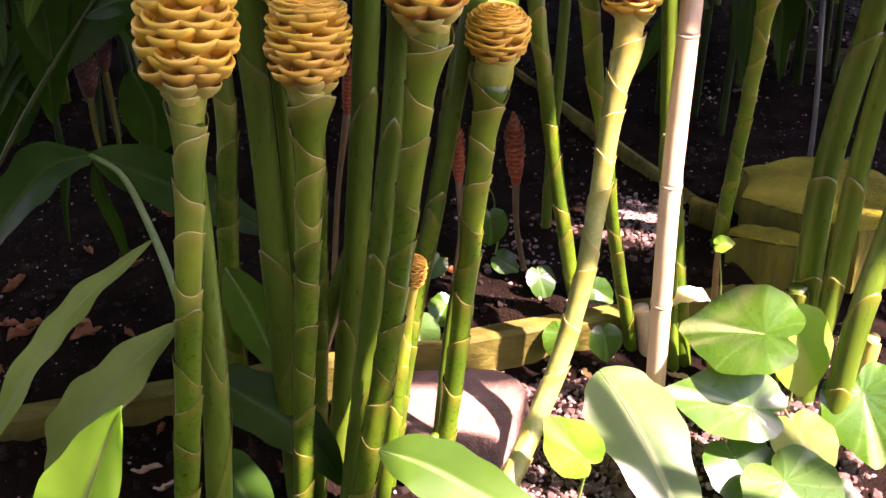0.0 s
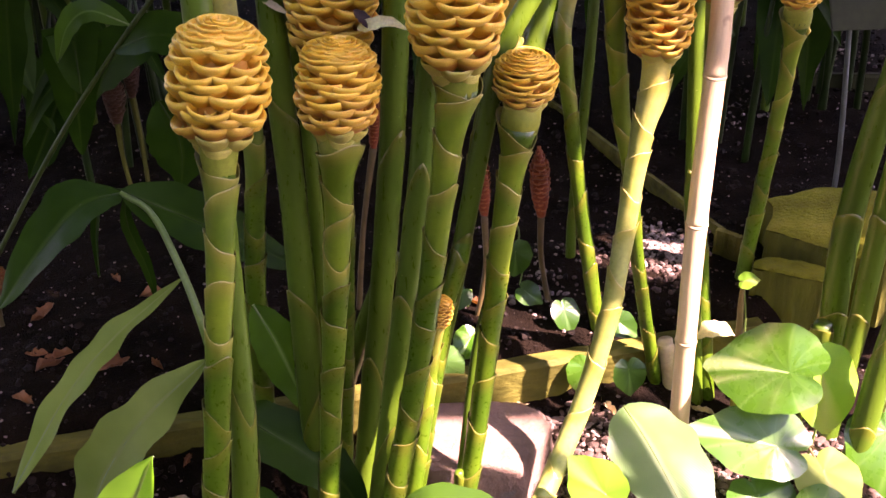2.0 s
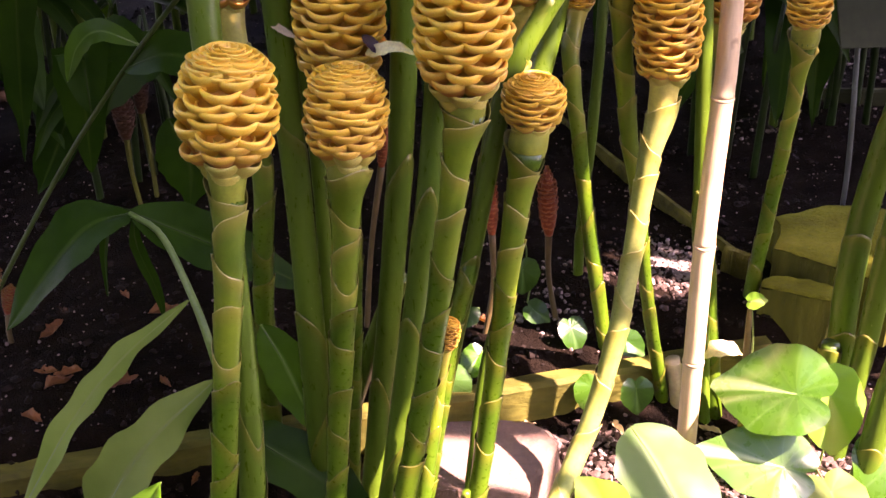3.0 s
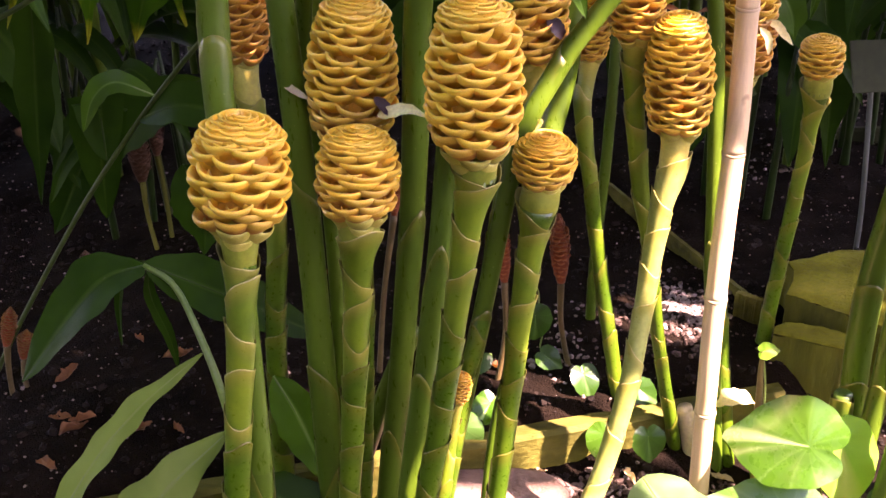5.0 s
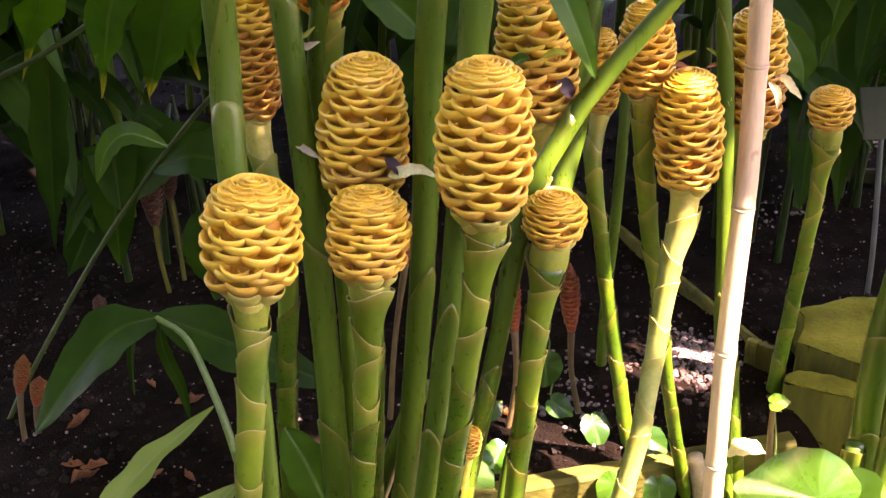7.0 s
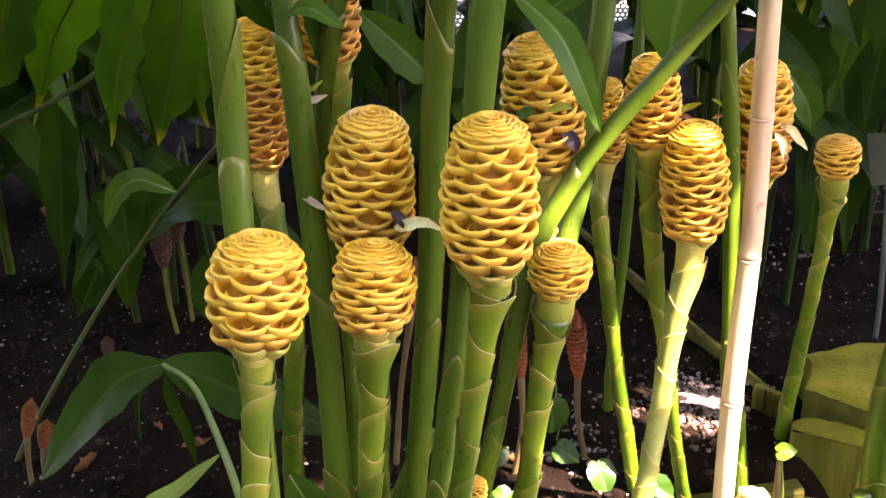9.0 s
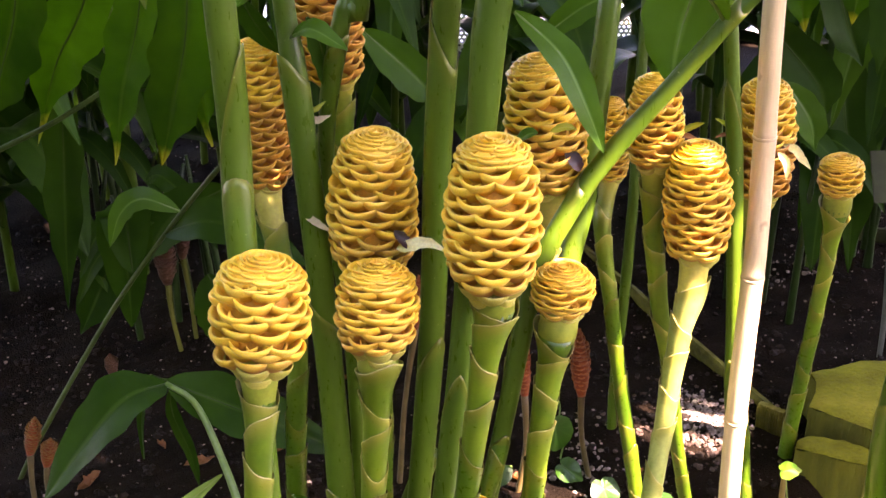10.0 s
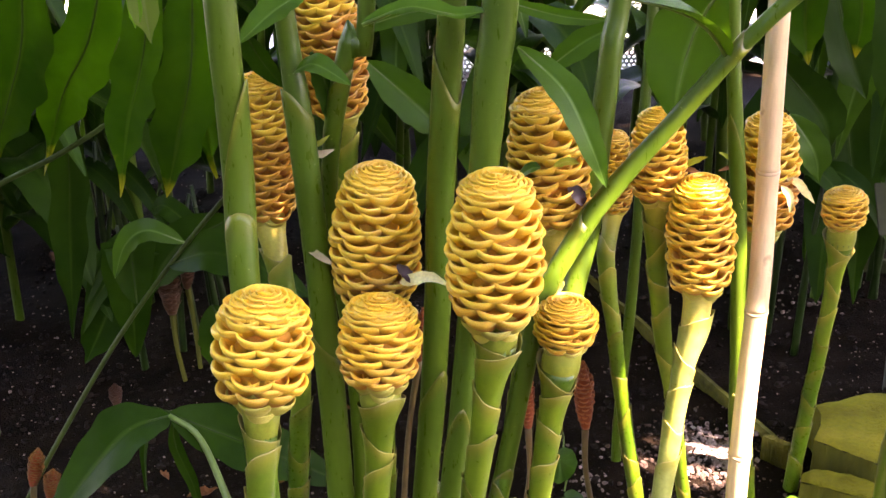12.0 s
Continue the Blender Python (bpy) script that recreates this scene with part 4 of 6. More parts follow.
torch("dull red ginger cone with a yellowish tip on a thin stalk", (0.131, 1.010, 0.105), (0.127, 1.010, 0.182), 0.0113, (0.144, 1.010, -0.02), 1)
torch("slim red ginger cone between green stems", (0.070, 0.990, 0.115), (0.067, 0.990, 0.188), 0.0085, (0.061, 0.980, -0.02), 2)
torch("thin dark red ginger cone behind the stems", (-0.044, 1.000, 0.190), (-0.038, 1.000, 0.252), 0.0068, (-0.070, 1.000, -0.02), 3)
torch("far ginger cone, its colour darkened for deep shade", (-0.388, 1.270, 0.099), (-0.385, 1.270, 0.158), 0.0147, (-0.382, 1.27, -0.02), 4)
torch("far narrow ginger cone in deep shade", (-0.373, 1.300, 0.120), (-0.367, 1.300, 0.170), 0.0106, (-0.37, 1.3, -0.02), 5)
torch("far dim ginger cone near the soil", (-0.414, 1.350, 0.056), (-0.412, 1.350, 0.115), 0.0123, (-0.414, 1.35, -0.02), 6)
torch("low orange ginger bud by the soil", (-0.460, 0.950, 0.064), (-0.447, 0.950, 0.108), 0.0088, (-0.468, 0.95, -0.03), 7, tone="bud")
torch("low orange ginger bud leaning", (-0.454, 0.970, 0.034), (-0.445, 0.970, 0.066), 0.0093, (-0.458, 0.97, -0.03), 8, tone="bud")
torch("low red ginger bud on dark soil", (-0.454, 1.200, 0.0), (-0.453, 1.200, 0.03), 0.0087, (-0.454, 1.2, -0.02), 9)

# ---- leaf stems ----
leafy_stem("thick green ginger stem with a pale sheath edge", [(-0.131, 0.600, 0.037, 0.0105), (-0.124, 0.610, 0.143, 0.0100), (-0.124, 0.625, 0.240, 0.0095), (-0.129, 0.655, 0.459, 0.0099), (-0.130, 0.670, 0.519, 0.0106), (-0.129, 0.670, 0.589, 0.0105), (-0.129, 0.670, 0.649, 0.0105)], 1,
           [(0.02, 0.22, 0.10, 0.6), (0.15, 0.33, 0.08, 2.4), (0.28, 0.62, 0.04, 4.9), (0.46, 0.715, 0.10, -0.2)], top=[(-0.13, 0.68, 0.9, 0.009), (-0.14, 0.7, 1.3, 0.006)])
leafy_stem("green ginger stem with a node and sunlit patch", [(-0.090, 0.740, 0.004, 0.0109), (-0.091, 0.745, 0.077, 0.0116), (-0.091, 0.750, 0.157, 0.0117), (-0.093, 0.760, 0.250, 0.0108), (-0.096, 0.770, 0.333, 0.0106), (-0.099, 0.775, 0.409, 0.0106), (-0.103, 0.780, 0.486, 0.0101), (-0.107, 0.785, 0.553, 0.0098), (-0.112, 0.792, 0.610, 0.0082)], 2,
           [(0.03, 0.18, 0.09, 5.6), (0.12, 0.285, 0.05, 4.0), (0.2, 0.46, 0.035, 3.4), (0.4, 0.665, 0.03, 3.6)], top=[(-0.13, 0.81, 0.9, 0.007), (-0.15, 0.83, 1.3, 0.005)])
leafy_stem("slim forked ginger stem in shade", [(-0.092, 0.830, 0.056, 0.0071), (-0.087, 0.840, 0.162, 0.0068), (-0.088, 0.840, 0.300, 0.0065), (-0.096, 0.830, 0.413, 0.0064), (-0.089, 0.810, 0.493, 0.0066), (-0.077, 0.800, 0.552, 0.0074), (-0.064, 0.800, 0.601, 0.0072), (-0.050, 0.800, 0.639, 0.0066)], 3,
           [(0.05, 0.2, 0.05, 4.5), (0.45, 0.68, 0.03, 5.5)], top=[(0.0, 0.82, 1.35, 0.005)])
leafy_stem("dark green ginger stem in the middle of the clump", [(-0.049, 0.770, -0.049, 0.0109), (-0.039, 0.770, 0.039, 0.0105), (-0.025, 0.775, 0.158, 0.0101), (-0.014, 0.780, 0.265, 0.0102), (-0.006, 0.785, 0.363, 0.0106), (-0.001, 0.790, 0.467, 0.0107), (0.007, 0.790, 0.559, 0.0106), (0.013, 0.790, 0.636, 0.0104)], 4,
           [(0.02, 0.2, 0.08, 4.2), (0.14, 0.42, 0.06, 5.4), (0.36, 0.70, 0.05, 2.6)], top=[(0.03, 0.8, 0.95, 0.008), (0.05, 0.82, 1.4, 0.005)])
leafy_stem("short oblique green stem joining the clump", [(-0.070, 0.800, 0.024, 0.0086), (-0.050, 0.800, 0.088, 0.0089), (-0.031, 0.790, 0.143, 0.0091), (-0.015, 0.790, 0.190, 0.0085)], 5, [(0.05, 0.31, 0.02, 5.2)])
leafy_stem("stout green ginger stem behind the tall cone", [(-0.029, 0.710, -0.012, 0.0097), (-0.012, 0.720, 0.106, 0.0097), (0.002, 0.725, 0.204, 0.0094), (0.014, 0.732, 0.300, 0.0093), (0.022, 0.742, 0.380, 0.0096), (0.035, 0.750, 0.507, 0.0112), (0.042, 0.755, 0.583, 0.0130), (0.049, 0.760, 0.643, 0.0130)], 6,
           [(0.02, 0.17, 0.07, 5.5), (0.1, 0.30, 0.06, 4.2), (0.22, 0.42, 0.10, 4.8)], top=[(0.07, 0.78, 0.95, 0.01), (0.09, 0.8, 1.4, 0.006)])
leafy_stem("dark leaning ginger stem in shade", [(0.042, 0.770, -0.058, 0.0040), (0.060, 0.800, 0.073, 0.0060), (0.081, 0.820, 0.159, 0.0074), (0.096, 0.840, 0.262, 0.0080), (0.108, 0.870, 0.339, 0.0095), (0.121, 0.890, 0.396, 0.0104), (0.133, 0.910, 0.493, 0.0102), (0.140, 0.920, 0.560, 0.0100), (0.148, 0.930, 0.605, 0.0094)], 7,
           [(0.3, 0.55, 0.06, 5.0)], top=[(0.19, 0.97, 0.95, 0.007), (0.22, 1.0, 1.5, 0.005)])
leafy_stem("green shoot leaning diagonally across the cones", [(0.01, 0.765, 0.02, 0.0085), (0.045, 0.775, 0.20, 0.0080), (0.067, 0.782, 0.320, 0.0078), (0.078, 0.790, 0.373, 0.0080), (0.098, 0.800, 0.410, 0.0080), (0.129, 0.810, 0.458, 0.0078), (0.175, 0.810, 0.515, 0.0068), (0.219, 0.810, 0.571, 0.0064), (0.249, 0.810, 0.605, 0.0063), (0.275, 0.810, 0.632, 0.0063)], 8,
           [(0.02, 0.2, 0.05, 3.8), (0.14, 0.33, 0.04, 5.0), (0.27, 0.575, 0.02, 2.0), (0.45, 0.755, 0.012, 2.0)], top=[(0.36, 0.80, 0.75, 0.007), (0.5, 0.76, 0.95, 0.005)])
leafy_stem("slim green stem behind the bamboo stake", [(0.297, 0.920, -0.072, 0.0073), (0.290, 0.940, 0.031, 0.0068), (0.276, 0.942, 0.151, 0.0066), (0.270, 0.948, 0.270, 0.0072), (0.263, 0.960, 0.392, 0.0073), (0.252, 0.965, 0.499, 0.0070), (0.245, 0.970, 0.594, 0.0068)], 9,
           [(0.1, 0.3, 0.10, 4.2), (0.34, 0.58, 0.10, 4.0)], top=[(0.23, 0.98, 0.95, 0.006), (0.24, 1.0, 1.5, 0.005)])
leafy_stem("thin far green stem", [(0.173, 1.100, -0.05, 0.0055), (0.176, 1.110, 0.065, 0.0059), (0.184, 1.120, 0.176, 0.0062), (0.190, 1.130, 0.298, 0.0061), (0.193, 1.150, 0.407, 0.0060), (0.2, 1.17, 0.55, 0.006)], 10, [(0.02, 0.16, 0.04, 4.5)], top=[(0.21, 1.2, 0.9, 0.005), (0.22, 1.22, 1.5, 0.005)])
leafy_stem("stout dark green stem beside the mossy logs", [(0.432, 0.920, -0.020, 0.0130), (0.431, 0.930, 0.076, 0.0133), (0.436, 0.940, 0.148, 0.0130), (0.446, 0.945, 0.225, 0.0126), (0.457, 0.950, 0.287, 0.0123), (0.468, 0.950, 0.360, 0.0119)], 11,
           [(0.02, 0.14, 0.03, 4.6), (0.08, 0.25, 0.035, 4.4), (0.2, 0.4, 0.05, 5.2)], top=[(0.55, 0.98, 0.7, 0.009), (0.62, 1.0, 1.1, 0.006)])
leafy_stem("sunlit pale green stem beside the mossy logs", [(0.436, 0.880, -0.030, 0.0098), (0.445, 0.890, 0.039, 0.0103), (0.449, 0.895, 0.115, 0.0105), (0.454, 0.900, 0.193, 0.0102), (0.460, 0.900, 0.268, 0.0099), (0.470, 0.900, 0.345, 0.0095)], 12,
           [(0.03, 0.16, 0.03, 4.2), (0.1, 0.27, 0.04, 3.9)], top=[(0.53, 0.91, 0.7, 0.008)])
leafy_stem("green stem with split sheaths rising from the climber", [(0.424, 0.785, -0.063, 0.0122), (0.431, 0.790, 0.002, 0.0119), (0.441, 0.800, 0.073, 0.0116), (0.460, 0.820, 0.140, 0.0114), (0.480, 0.830, 0.233, 0.0110)], 13,
           [(0.0, 0.1, 0.03, 4.4), (0.05, 0.2, 0.05, 5.0)], top=[(0.55, 0.85, 0.5, 0.009)])

# bamboo stake
stake = thing("bamboo_stake", "dry tan bamboo stake with dark nodes", "stake")
bam = [(0.264, 0.838, -0.110, 0.0100), (0.264, 0.842, -0.028, 0.0100), (0.263, 0.850, 0.169, 0.0098), (0.270, 0.872, 0.314, 0.0099), (0.272, 0.878, 0.348, 0.0099), (0.273, 0.892, 0.446, 0.0097), (0.272, 0.900, 0.545, 0.0094), (0.272, 0.905, 0.640, 0.0092), (0.272, 0.92, 0.95, 0.009)]
rows_b, len_b = even(bam, 0.0022)
NODES_B = (0.05, 0.165, 0.292, 0.432, 0.56, 0.72, 0.9)


cuts = [0.0, *[q for q in NODES_B if q < len_b], len_b]
for s0, s1 in zip(cuts, cuts[1:]):
    pts = []
    for q in np.linspace(s0, s1, 14):
        r = [np.interp(q, np.linspace(0, len_b, len(rows_b)), rows_b[:, c]) for c in range(4)]
        near = math.exp(-((q - s0) / 0.004) ** 2) + math.exp(-((q - s1) / 0.004) ** 2)
        pts.append((*r[:3], r[3] * (1 + 0.05 * near)))
    part("internode", tube(pts, 20, 0.004, M_BAMBOO, "internode", 0.02, edge=lambda u: math.exp(-(u * (s1 - s0) / 0.006) ** 2) * 0.6 + math.exp(-((1 - u) * (s1 - s0) / 0.004) ** 2) * 0.8), stake)
for q in cuts[1:-1]:
    r = [np.interp(q, np.linspace(0, len_b, len(rows_b)), rows_b[:, c]) for c in range(4)]
    part("node", tube([(r[0], r[1], r[2] - 0.0018, r[3] * 1.04), (r[0], r[1], r[2], r[3] * 1.11), (r[0], r[1], r[2] + 0.0018, r[3] * 1.05)], 20, 0.0006, M_BAMBOO, "node", edge=lambda u: 0.85), stake)

# ---- leaves of the clump ----
leaf("broad green oval ginger leaf hanging from the diagonal shoot", [(0.212, 0.822, 0.622), (0.198, 0.838, 0.590), (0.188, 0.836, 0.555), (0.182, 0.830, 0.516)], 0.066, (-0.12, -1, 0.4), M_LEAF, fold=0.10, seed=3, shape=1.0)
leaf("yellow-green ginger leaf arching over the diagonal shoot", [(0.217, 0.808, 0.573), (0.205, 0.795, 0.592), (0.185, 0.775, 0.613), (0.143, 0.740, 0.635), (0.09, 0.71, 0.65)], 0.030, (0.2, -0.2, 1), M_LEAF, fold=0.35, seed=4)
leaf("narrow drooping dark leaf beside the leaning cone", [(0.060, 0.800, 0.585), (0.094, 0.790, 0.555), (0.114, 0.785, 0.515), (0.129, 0.792, 0.474)], 0.027, (0.5, -1, 0.3), M_LEAF, fold=0.25, seed=5)
leaf("small glossy leaf on a node", [(-0.090, 0.755, 0.640), (-0.108, 0.735, 0.632), (-0.128, 0.705, 0.618)], 0.026, (0, -0.5, 1), M_LEAF, fold=0.2, seed=6)
leaf("small pointed leaf on a node", [(-0.107, 0.782, 0.573), (-0.088, 0.765, 0.584), (-0.060, 0.750, 0.573)], 0.020, (0, -0.6, 1), M_LEAF, fold=0.2, seed=7)
leaf("small dark leaf behind the stem", [(-0.146, 0.800, 0.600), (-0.138, 0.81, 0.575), (-0.124, 0.820, 0.548)], 0.022, (-0.3, -1, 0.3), M_LEAF_SHADED, fold=0.2, seed=8)
leaf("dark leaf folded behind the node", [(-0.094, 0.79, 0.585), (-0.086, 0.80, 0.555), (-0.083, 0.80, 0.520)], 0.022, (0.4, -1, 0.2), M_LEAF_SHADED, fold=0.3, seed=9)
leaf("slim olive ginger leaf stretched level between stems", [(-0.049, 0.75, 0.618), (-0.016, 0.748, 0.630), (0.015, 0.75, 0.624), (0.042, 0.752, 0.6255)], 0.020, (0.05, -0.35, 1), M_LEAF, fold=0.3, wave=0.08, seed=10)
leaf("tiny green leaf tip beside the cone", [(0.058, 0.80, 0.478), (0.070, 0.792, 0.490), (0.078, 0.79, 0.492)], 0.012, (0, -0.6, 1), M_LEAF, rib=False)

# ginger leaves hanging from above
HANG = [([(-0.36, 0.93, 0.66), (-0.390, 0.970, 0.552), (-0.429, 1.000, 0.477), (-0.462, 1.000, 0.405)], 0.072, (0.1, -1, 0.35)),
        ([(-0.29, 0.96, 0.66), (-0.338, 1.000, 0.542), (-0.395, 1.050, 0.465), (-0.442, 1.080, 0.367)], 0.060, (0.25, -1, 0.2)),
        ([(-0.250, 0.95, 0.66), (-0.272, 0.950, 0.546), (-0.298, 0.950, 0.471), (-0.316, 0.950, 0.398)], 0.048, (-0.2, -1, 0.2)),
        ([(-0.212, 0.93, 0.66), (-0.225, 0.930, 0.541), (-0.246, 0.930, 0.467), (-0.265, 0.930, 0.406)], 0.056, (0.15, -1, 0.2))]
HANG += [([(-0.222, 0.99, 0.60), (-0.232, 0.99, 0.52), (-0.236, 0.99, 0.455), (-0.232, 0.99, 0.40)], 0.045, (-0.4, -1, 0.2)),
        ([(-0.452, 1.19, 0.40), (-0.462, 1.200, 0.330), (-0.479, 1.200, 0.215), (-0.495, 1.200, 0.098)], 0.046, (0.2, -1, 0.2)),
        ([(-0.50, 1.02, 0.66), (-0.52, 1.04, 0.55), (-0.55, 1.06, 0.43), (-0.57, 1.07, 0.33)], 0.07, (0.3, -1, 0.3))]
for k, (p, w, nrm) in enumerate(HANG):
    leaf("long ginger leaf hanging down, yellow at its tip" if k < 5 else "long dark ginger leaf hanging in shade", p, w, nrm, M_LEAF_HANG if k < 5 else M_LEAF_SHADED, group="hanging ginger leaves", fold=0.3, wave=0.10, seed=20 + k, shape=0.9, tail=0.68 if k in (1, 2, 4) else 0.45)

BACK = [([(0.378, 1.250, 0.60), (0.374, 1.250, 0.488), (0.383, 1.250, 0.427)], 0.045, M_LEAF_HANG), ([(0.400, 1.300, 0.56), (0.438, 1.300, 0.434), (0.466, 1.300, 0.369)], 0.06, M_LEAF_SHADED),
        ([(0.407, 1.200, 0.60), (0.421, 1.200, 0.501), (0.420, 1.200, 0.450)], 0.04, M_LEAF_HANG), ([(0.35, 1.350, 0.42), (0.427, 1.350, 0.334), (0.445, 1.350, 0.290)], 0.06, M_LEAF_SHADED),
        ([(0.38, 1.300, 0.35), (0.413, 1.300, 0.302), (0.423, 1.300, 0.262)], 0.04, M_LEAF), ([(0.47, 1.500, 0.05), (0.50, 1.500, 0.19), (0.56, 1.500, 0.255)], 0.05, M_LEAF_SHADED)]
BACK += [([(0.425, 1.150, 0.60), (0.446, 1.150, 0.467), (0.439, 1.150, 0.410)], 0.05, M_LEAF_SHADED), ([(-0.12, 1.10, 0.51), (-0.028, 1.10, 0.536), (0.03, 1.10, 0.525)], 0.022, M_LEAF),
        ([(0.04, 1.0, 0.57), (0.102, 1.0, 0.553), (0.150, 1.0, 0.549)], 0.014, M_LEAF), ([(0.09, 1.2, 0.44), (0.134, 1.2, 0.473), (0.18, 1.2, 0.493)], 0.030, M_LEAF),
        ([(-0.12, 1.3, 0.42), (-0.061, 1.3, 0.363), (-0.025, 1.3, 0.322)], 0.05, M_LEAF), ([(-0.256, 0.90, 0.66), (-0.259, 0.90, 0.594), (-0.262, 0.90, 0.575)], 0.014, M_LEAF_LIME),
        ([(-0.246, 0.90, 0.66), (-0.251, 0.90, 0.60), (-0.250, 0.90, 0.562)], 0.028, M_LEAF_PALE), ([(-0.44, 1.3, 0.17), (-0.495, 1.3, 0.060), (-0.528, 1.3, 0.0)], 0.05, M_LEAF_SHADED),
        ([(-0.29, 1.25, 0.24), (-0.368, 1.25, 0.195), (-0.41, 1.25, 0.13)], 0.06, M_LEAF_SHADED), ([(-0.285, 1.1, 0.20), (-0.268, 1.1, 0.148), (-0.275, 1.1, 0.085)], 0.07, M_LEAF_SHADED)]
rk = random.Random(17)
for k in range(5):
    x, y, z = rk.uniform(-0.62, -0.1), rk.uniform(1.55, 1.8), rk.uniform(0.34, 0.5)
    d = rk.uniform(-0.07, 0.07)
    BACK.append(([(x, y, z + 0.12), (x + d * 0.4, y - 0.02, z), (x + d, y - 0.03, z - 0.12), (x + d * 1.3, y - 0.03, max(z - 0.24, 0.02))], rk.uniform(0.045, 0.075), rk.choice((M_LEAF_SHADED, M_LEAF_SHADED, M_LEAF))))
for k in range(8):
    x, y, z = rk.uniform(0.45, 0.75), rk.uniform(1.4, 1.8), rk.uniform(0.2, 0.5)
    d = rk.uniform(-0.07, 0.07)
    BACK.append(([(x, y, z + 0.12), (x + d * 0.4, y - 0.02, z), (x + d, y - 0.03, z - 0.12), (x + d * 1.3, y - 0.03, max(z - 0.24, 0.02))], rk.uniform(0.045, 0.075), rk.choice((M_LEAF_SHADED, M_LEAF))))
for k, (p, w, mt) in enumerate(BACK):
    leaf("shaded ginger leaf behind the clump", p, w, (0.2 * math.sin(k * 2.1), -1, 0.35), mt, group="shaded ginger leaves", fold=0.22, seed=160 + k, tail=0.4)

# arching leaf pair low in the bed
arch = thing("ginger_shoot", "young ginger shoot with two arching dark green leaves", "plant")
part("stem", tube([(-0.150, 0.735, -0.1, 0.0042), (-0.168, 0.755, 0.02, 0.0042), (-0.186, 0.770, 0.126, 0.004), (-0.208, 0.800, 0.175, 0.0035), (-0.234, 0.830, 0.211, 0.003), (-0.262, 0.840, 0.226, 0.0025)], 10, 0.01, M_PETIOLE, "stem"), arch)
leaf("dark leaf with a sunlit spot", [(-0.262, 0.840, 0.226), (-0.290, 0.812, 0.230), (-0.322, 0.790, 0.202), (-0.365, 0.765, 0.150)], 0.062, (-0.3, -0.6, 1), M_LEAF_SHADED, parent=arch, fold=0.2, seed=31)
leaf("dark leaf arching down", [(-0.262, 0.842, 0.227), (-0.214, 0.850, 0.198), (-0.167, 0.870, 0.159), (-0.110, 0.900, 0.105)], 0.058, (0.1, -0.7, 1), M_LEAF_SHADED, parent=arch, fold=0.2, seed=32)
leaf("narrow dark leaf hanging", [(-0.258, 0.84, 0.224), (-0.262, 0.845, 0.19), (-0.252, 0.85, 0.14), (-0.248, 0.85, 0.10)], 0.013, (0.5, -1, 0.2), M_LEAF_SHADED, parent=arch, fold=0.3, seed=33)
leaf("folded dark leaf", [(-0.262, 0.845, 0.226), (-0.285, 0.86, 0.215), (-0.300, 0.865, 0.17), (-0.305, 0.865, 0.12)], 0.012, (-0.5, -1, 0.2), M_LEAF_SHADED, parent=arch, fold=0.35, seed=34)

leaf("bright lime ginger leaf lit from behind", [(-0.245, 0.505, 0.00), (-0.215, 0.497, 0.085), (-0.190, 0.490, 0.149), (-0.157, 0.485, 0.222)], 0.072, (-0.35, -1, 0.45), M_LEAF_LIME, fold=0.3, seed=41, petiole=[(-0.25, 0.53, -0.10, 0.003), (-0.25, 0.515, -0.05, 0.003), (-0.245, 0.505, 0.0, 0.0025)])
leaf("pale grey-green leaf bent over, seen from below", [(-0.290, 0.668, -0.03), (-0.271, 0.680, 0.025), (-0.233, 0.700, 0.076), (-0.180, 0.752, 0.106)], 0.060, (-0.6, -1, 0.4), M_LEAF_PALE, fold=0.2, wave=0.09, seed=42)
leaf("long narrow wavy pale green leaf", [(-0.335, 0.645, 0.045), (-0.292, 0.690, 0.109), (-0.254, 0.730, 0.144), (-0.198, 0.762, 0.183)], 0.029, (-0.5, -0.9, 0.7), M_LEAF_PALE, fold=0.25, wave=0.12, n=44, seed=43)
leaf("dark green ginger leaf lying between the stalks", [(-0.160, 0.742, 0.058), (-0.142, 0.737, 0.042), (-0.100, 0.728, 0.017), (-0.067, 0.718, -0.009), (-0.042, 0.712, -0.055)], 0.056, (0.35, -0.8, 0.9), M_LEAF_SHADED, fold=0.25, seed=44)
leaf("dark leaf near the soil between stalks", [(-0.15, 0.66, 0.03), (-0.125, 0.64, 0.02), (-0.10, 0.60, -0.01), (-0.085, 0.57, -0.04)], 0.045, (0.2, -0.7, 1), M_LEAF_SHADED, fold=0.25, seed=45)
leaf("broad green leaf behind the stalks", [(-0.145, 0.80, 0.13), (-0.128, 0.795, 0.095), (-0.115, 0.79, 0.06), (-0.10, 0.78, 0.02)], 0.045, (0.3, -1, 0.4), M_LEAF, fold=0.15, seed=46)
leaf("broad green leaf close in front, pointing aside", [(0.006, 0.522, 0.150), (0.040, 0.508, 0.147), (0.085, 0.490, 0.130), (0.15, 0.47, 0.10)], 0.046, (0.1, -0.75, 1), M_LEAF, fold=0.2, seed=47, shape=0.9, petiole=[(0.15, 0.47, 0.10, 0.0015), (0.19, 0.465, 0.04, 0.002), (0.20, 0.47, -0.1, 0.0022)])
leaf("large pale glossy leaf in full sun", [(0.203, 0.812, 0.000), (0.222, 0.775, -0.014), (0.246, 0.72, -0.040), (0.275, 0.64, -0.082)], 0.088, (0.2, -0.75, 1), M_LEAF_SHEEN, fold=0.15, wave=0.05, seed=48)
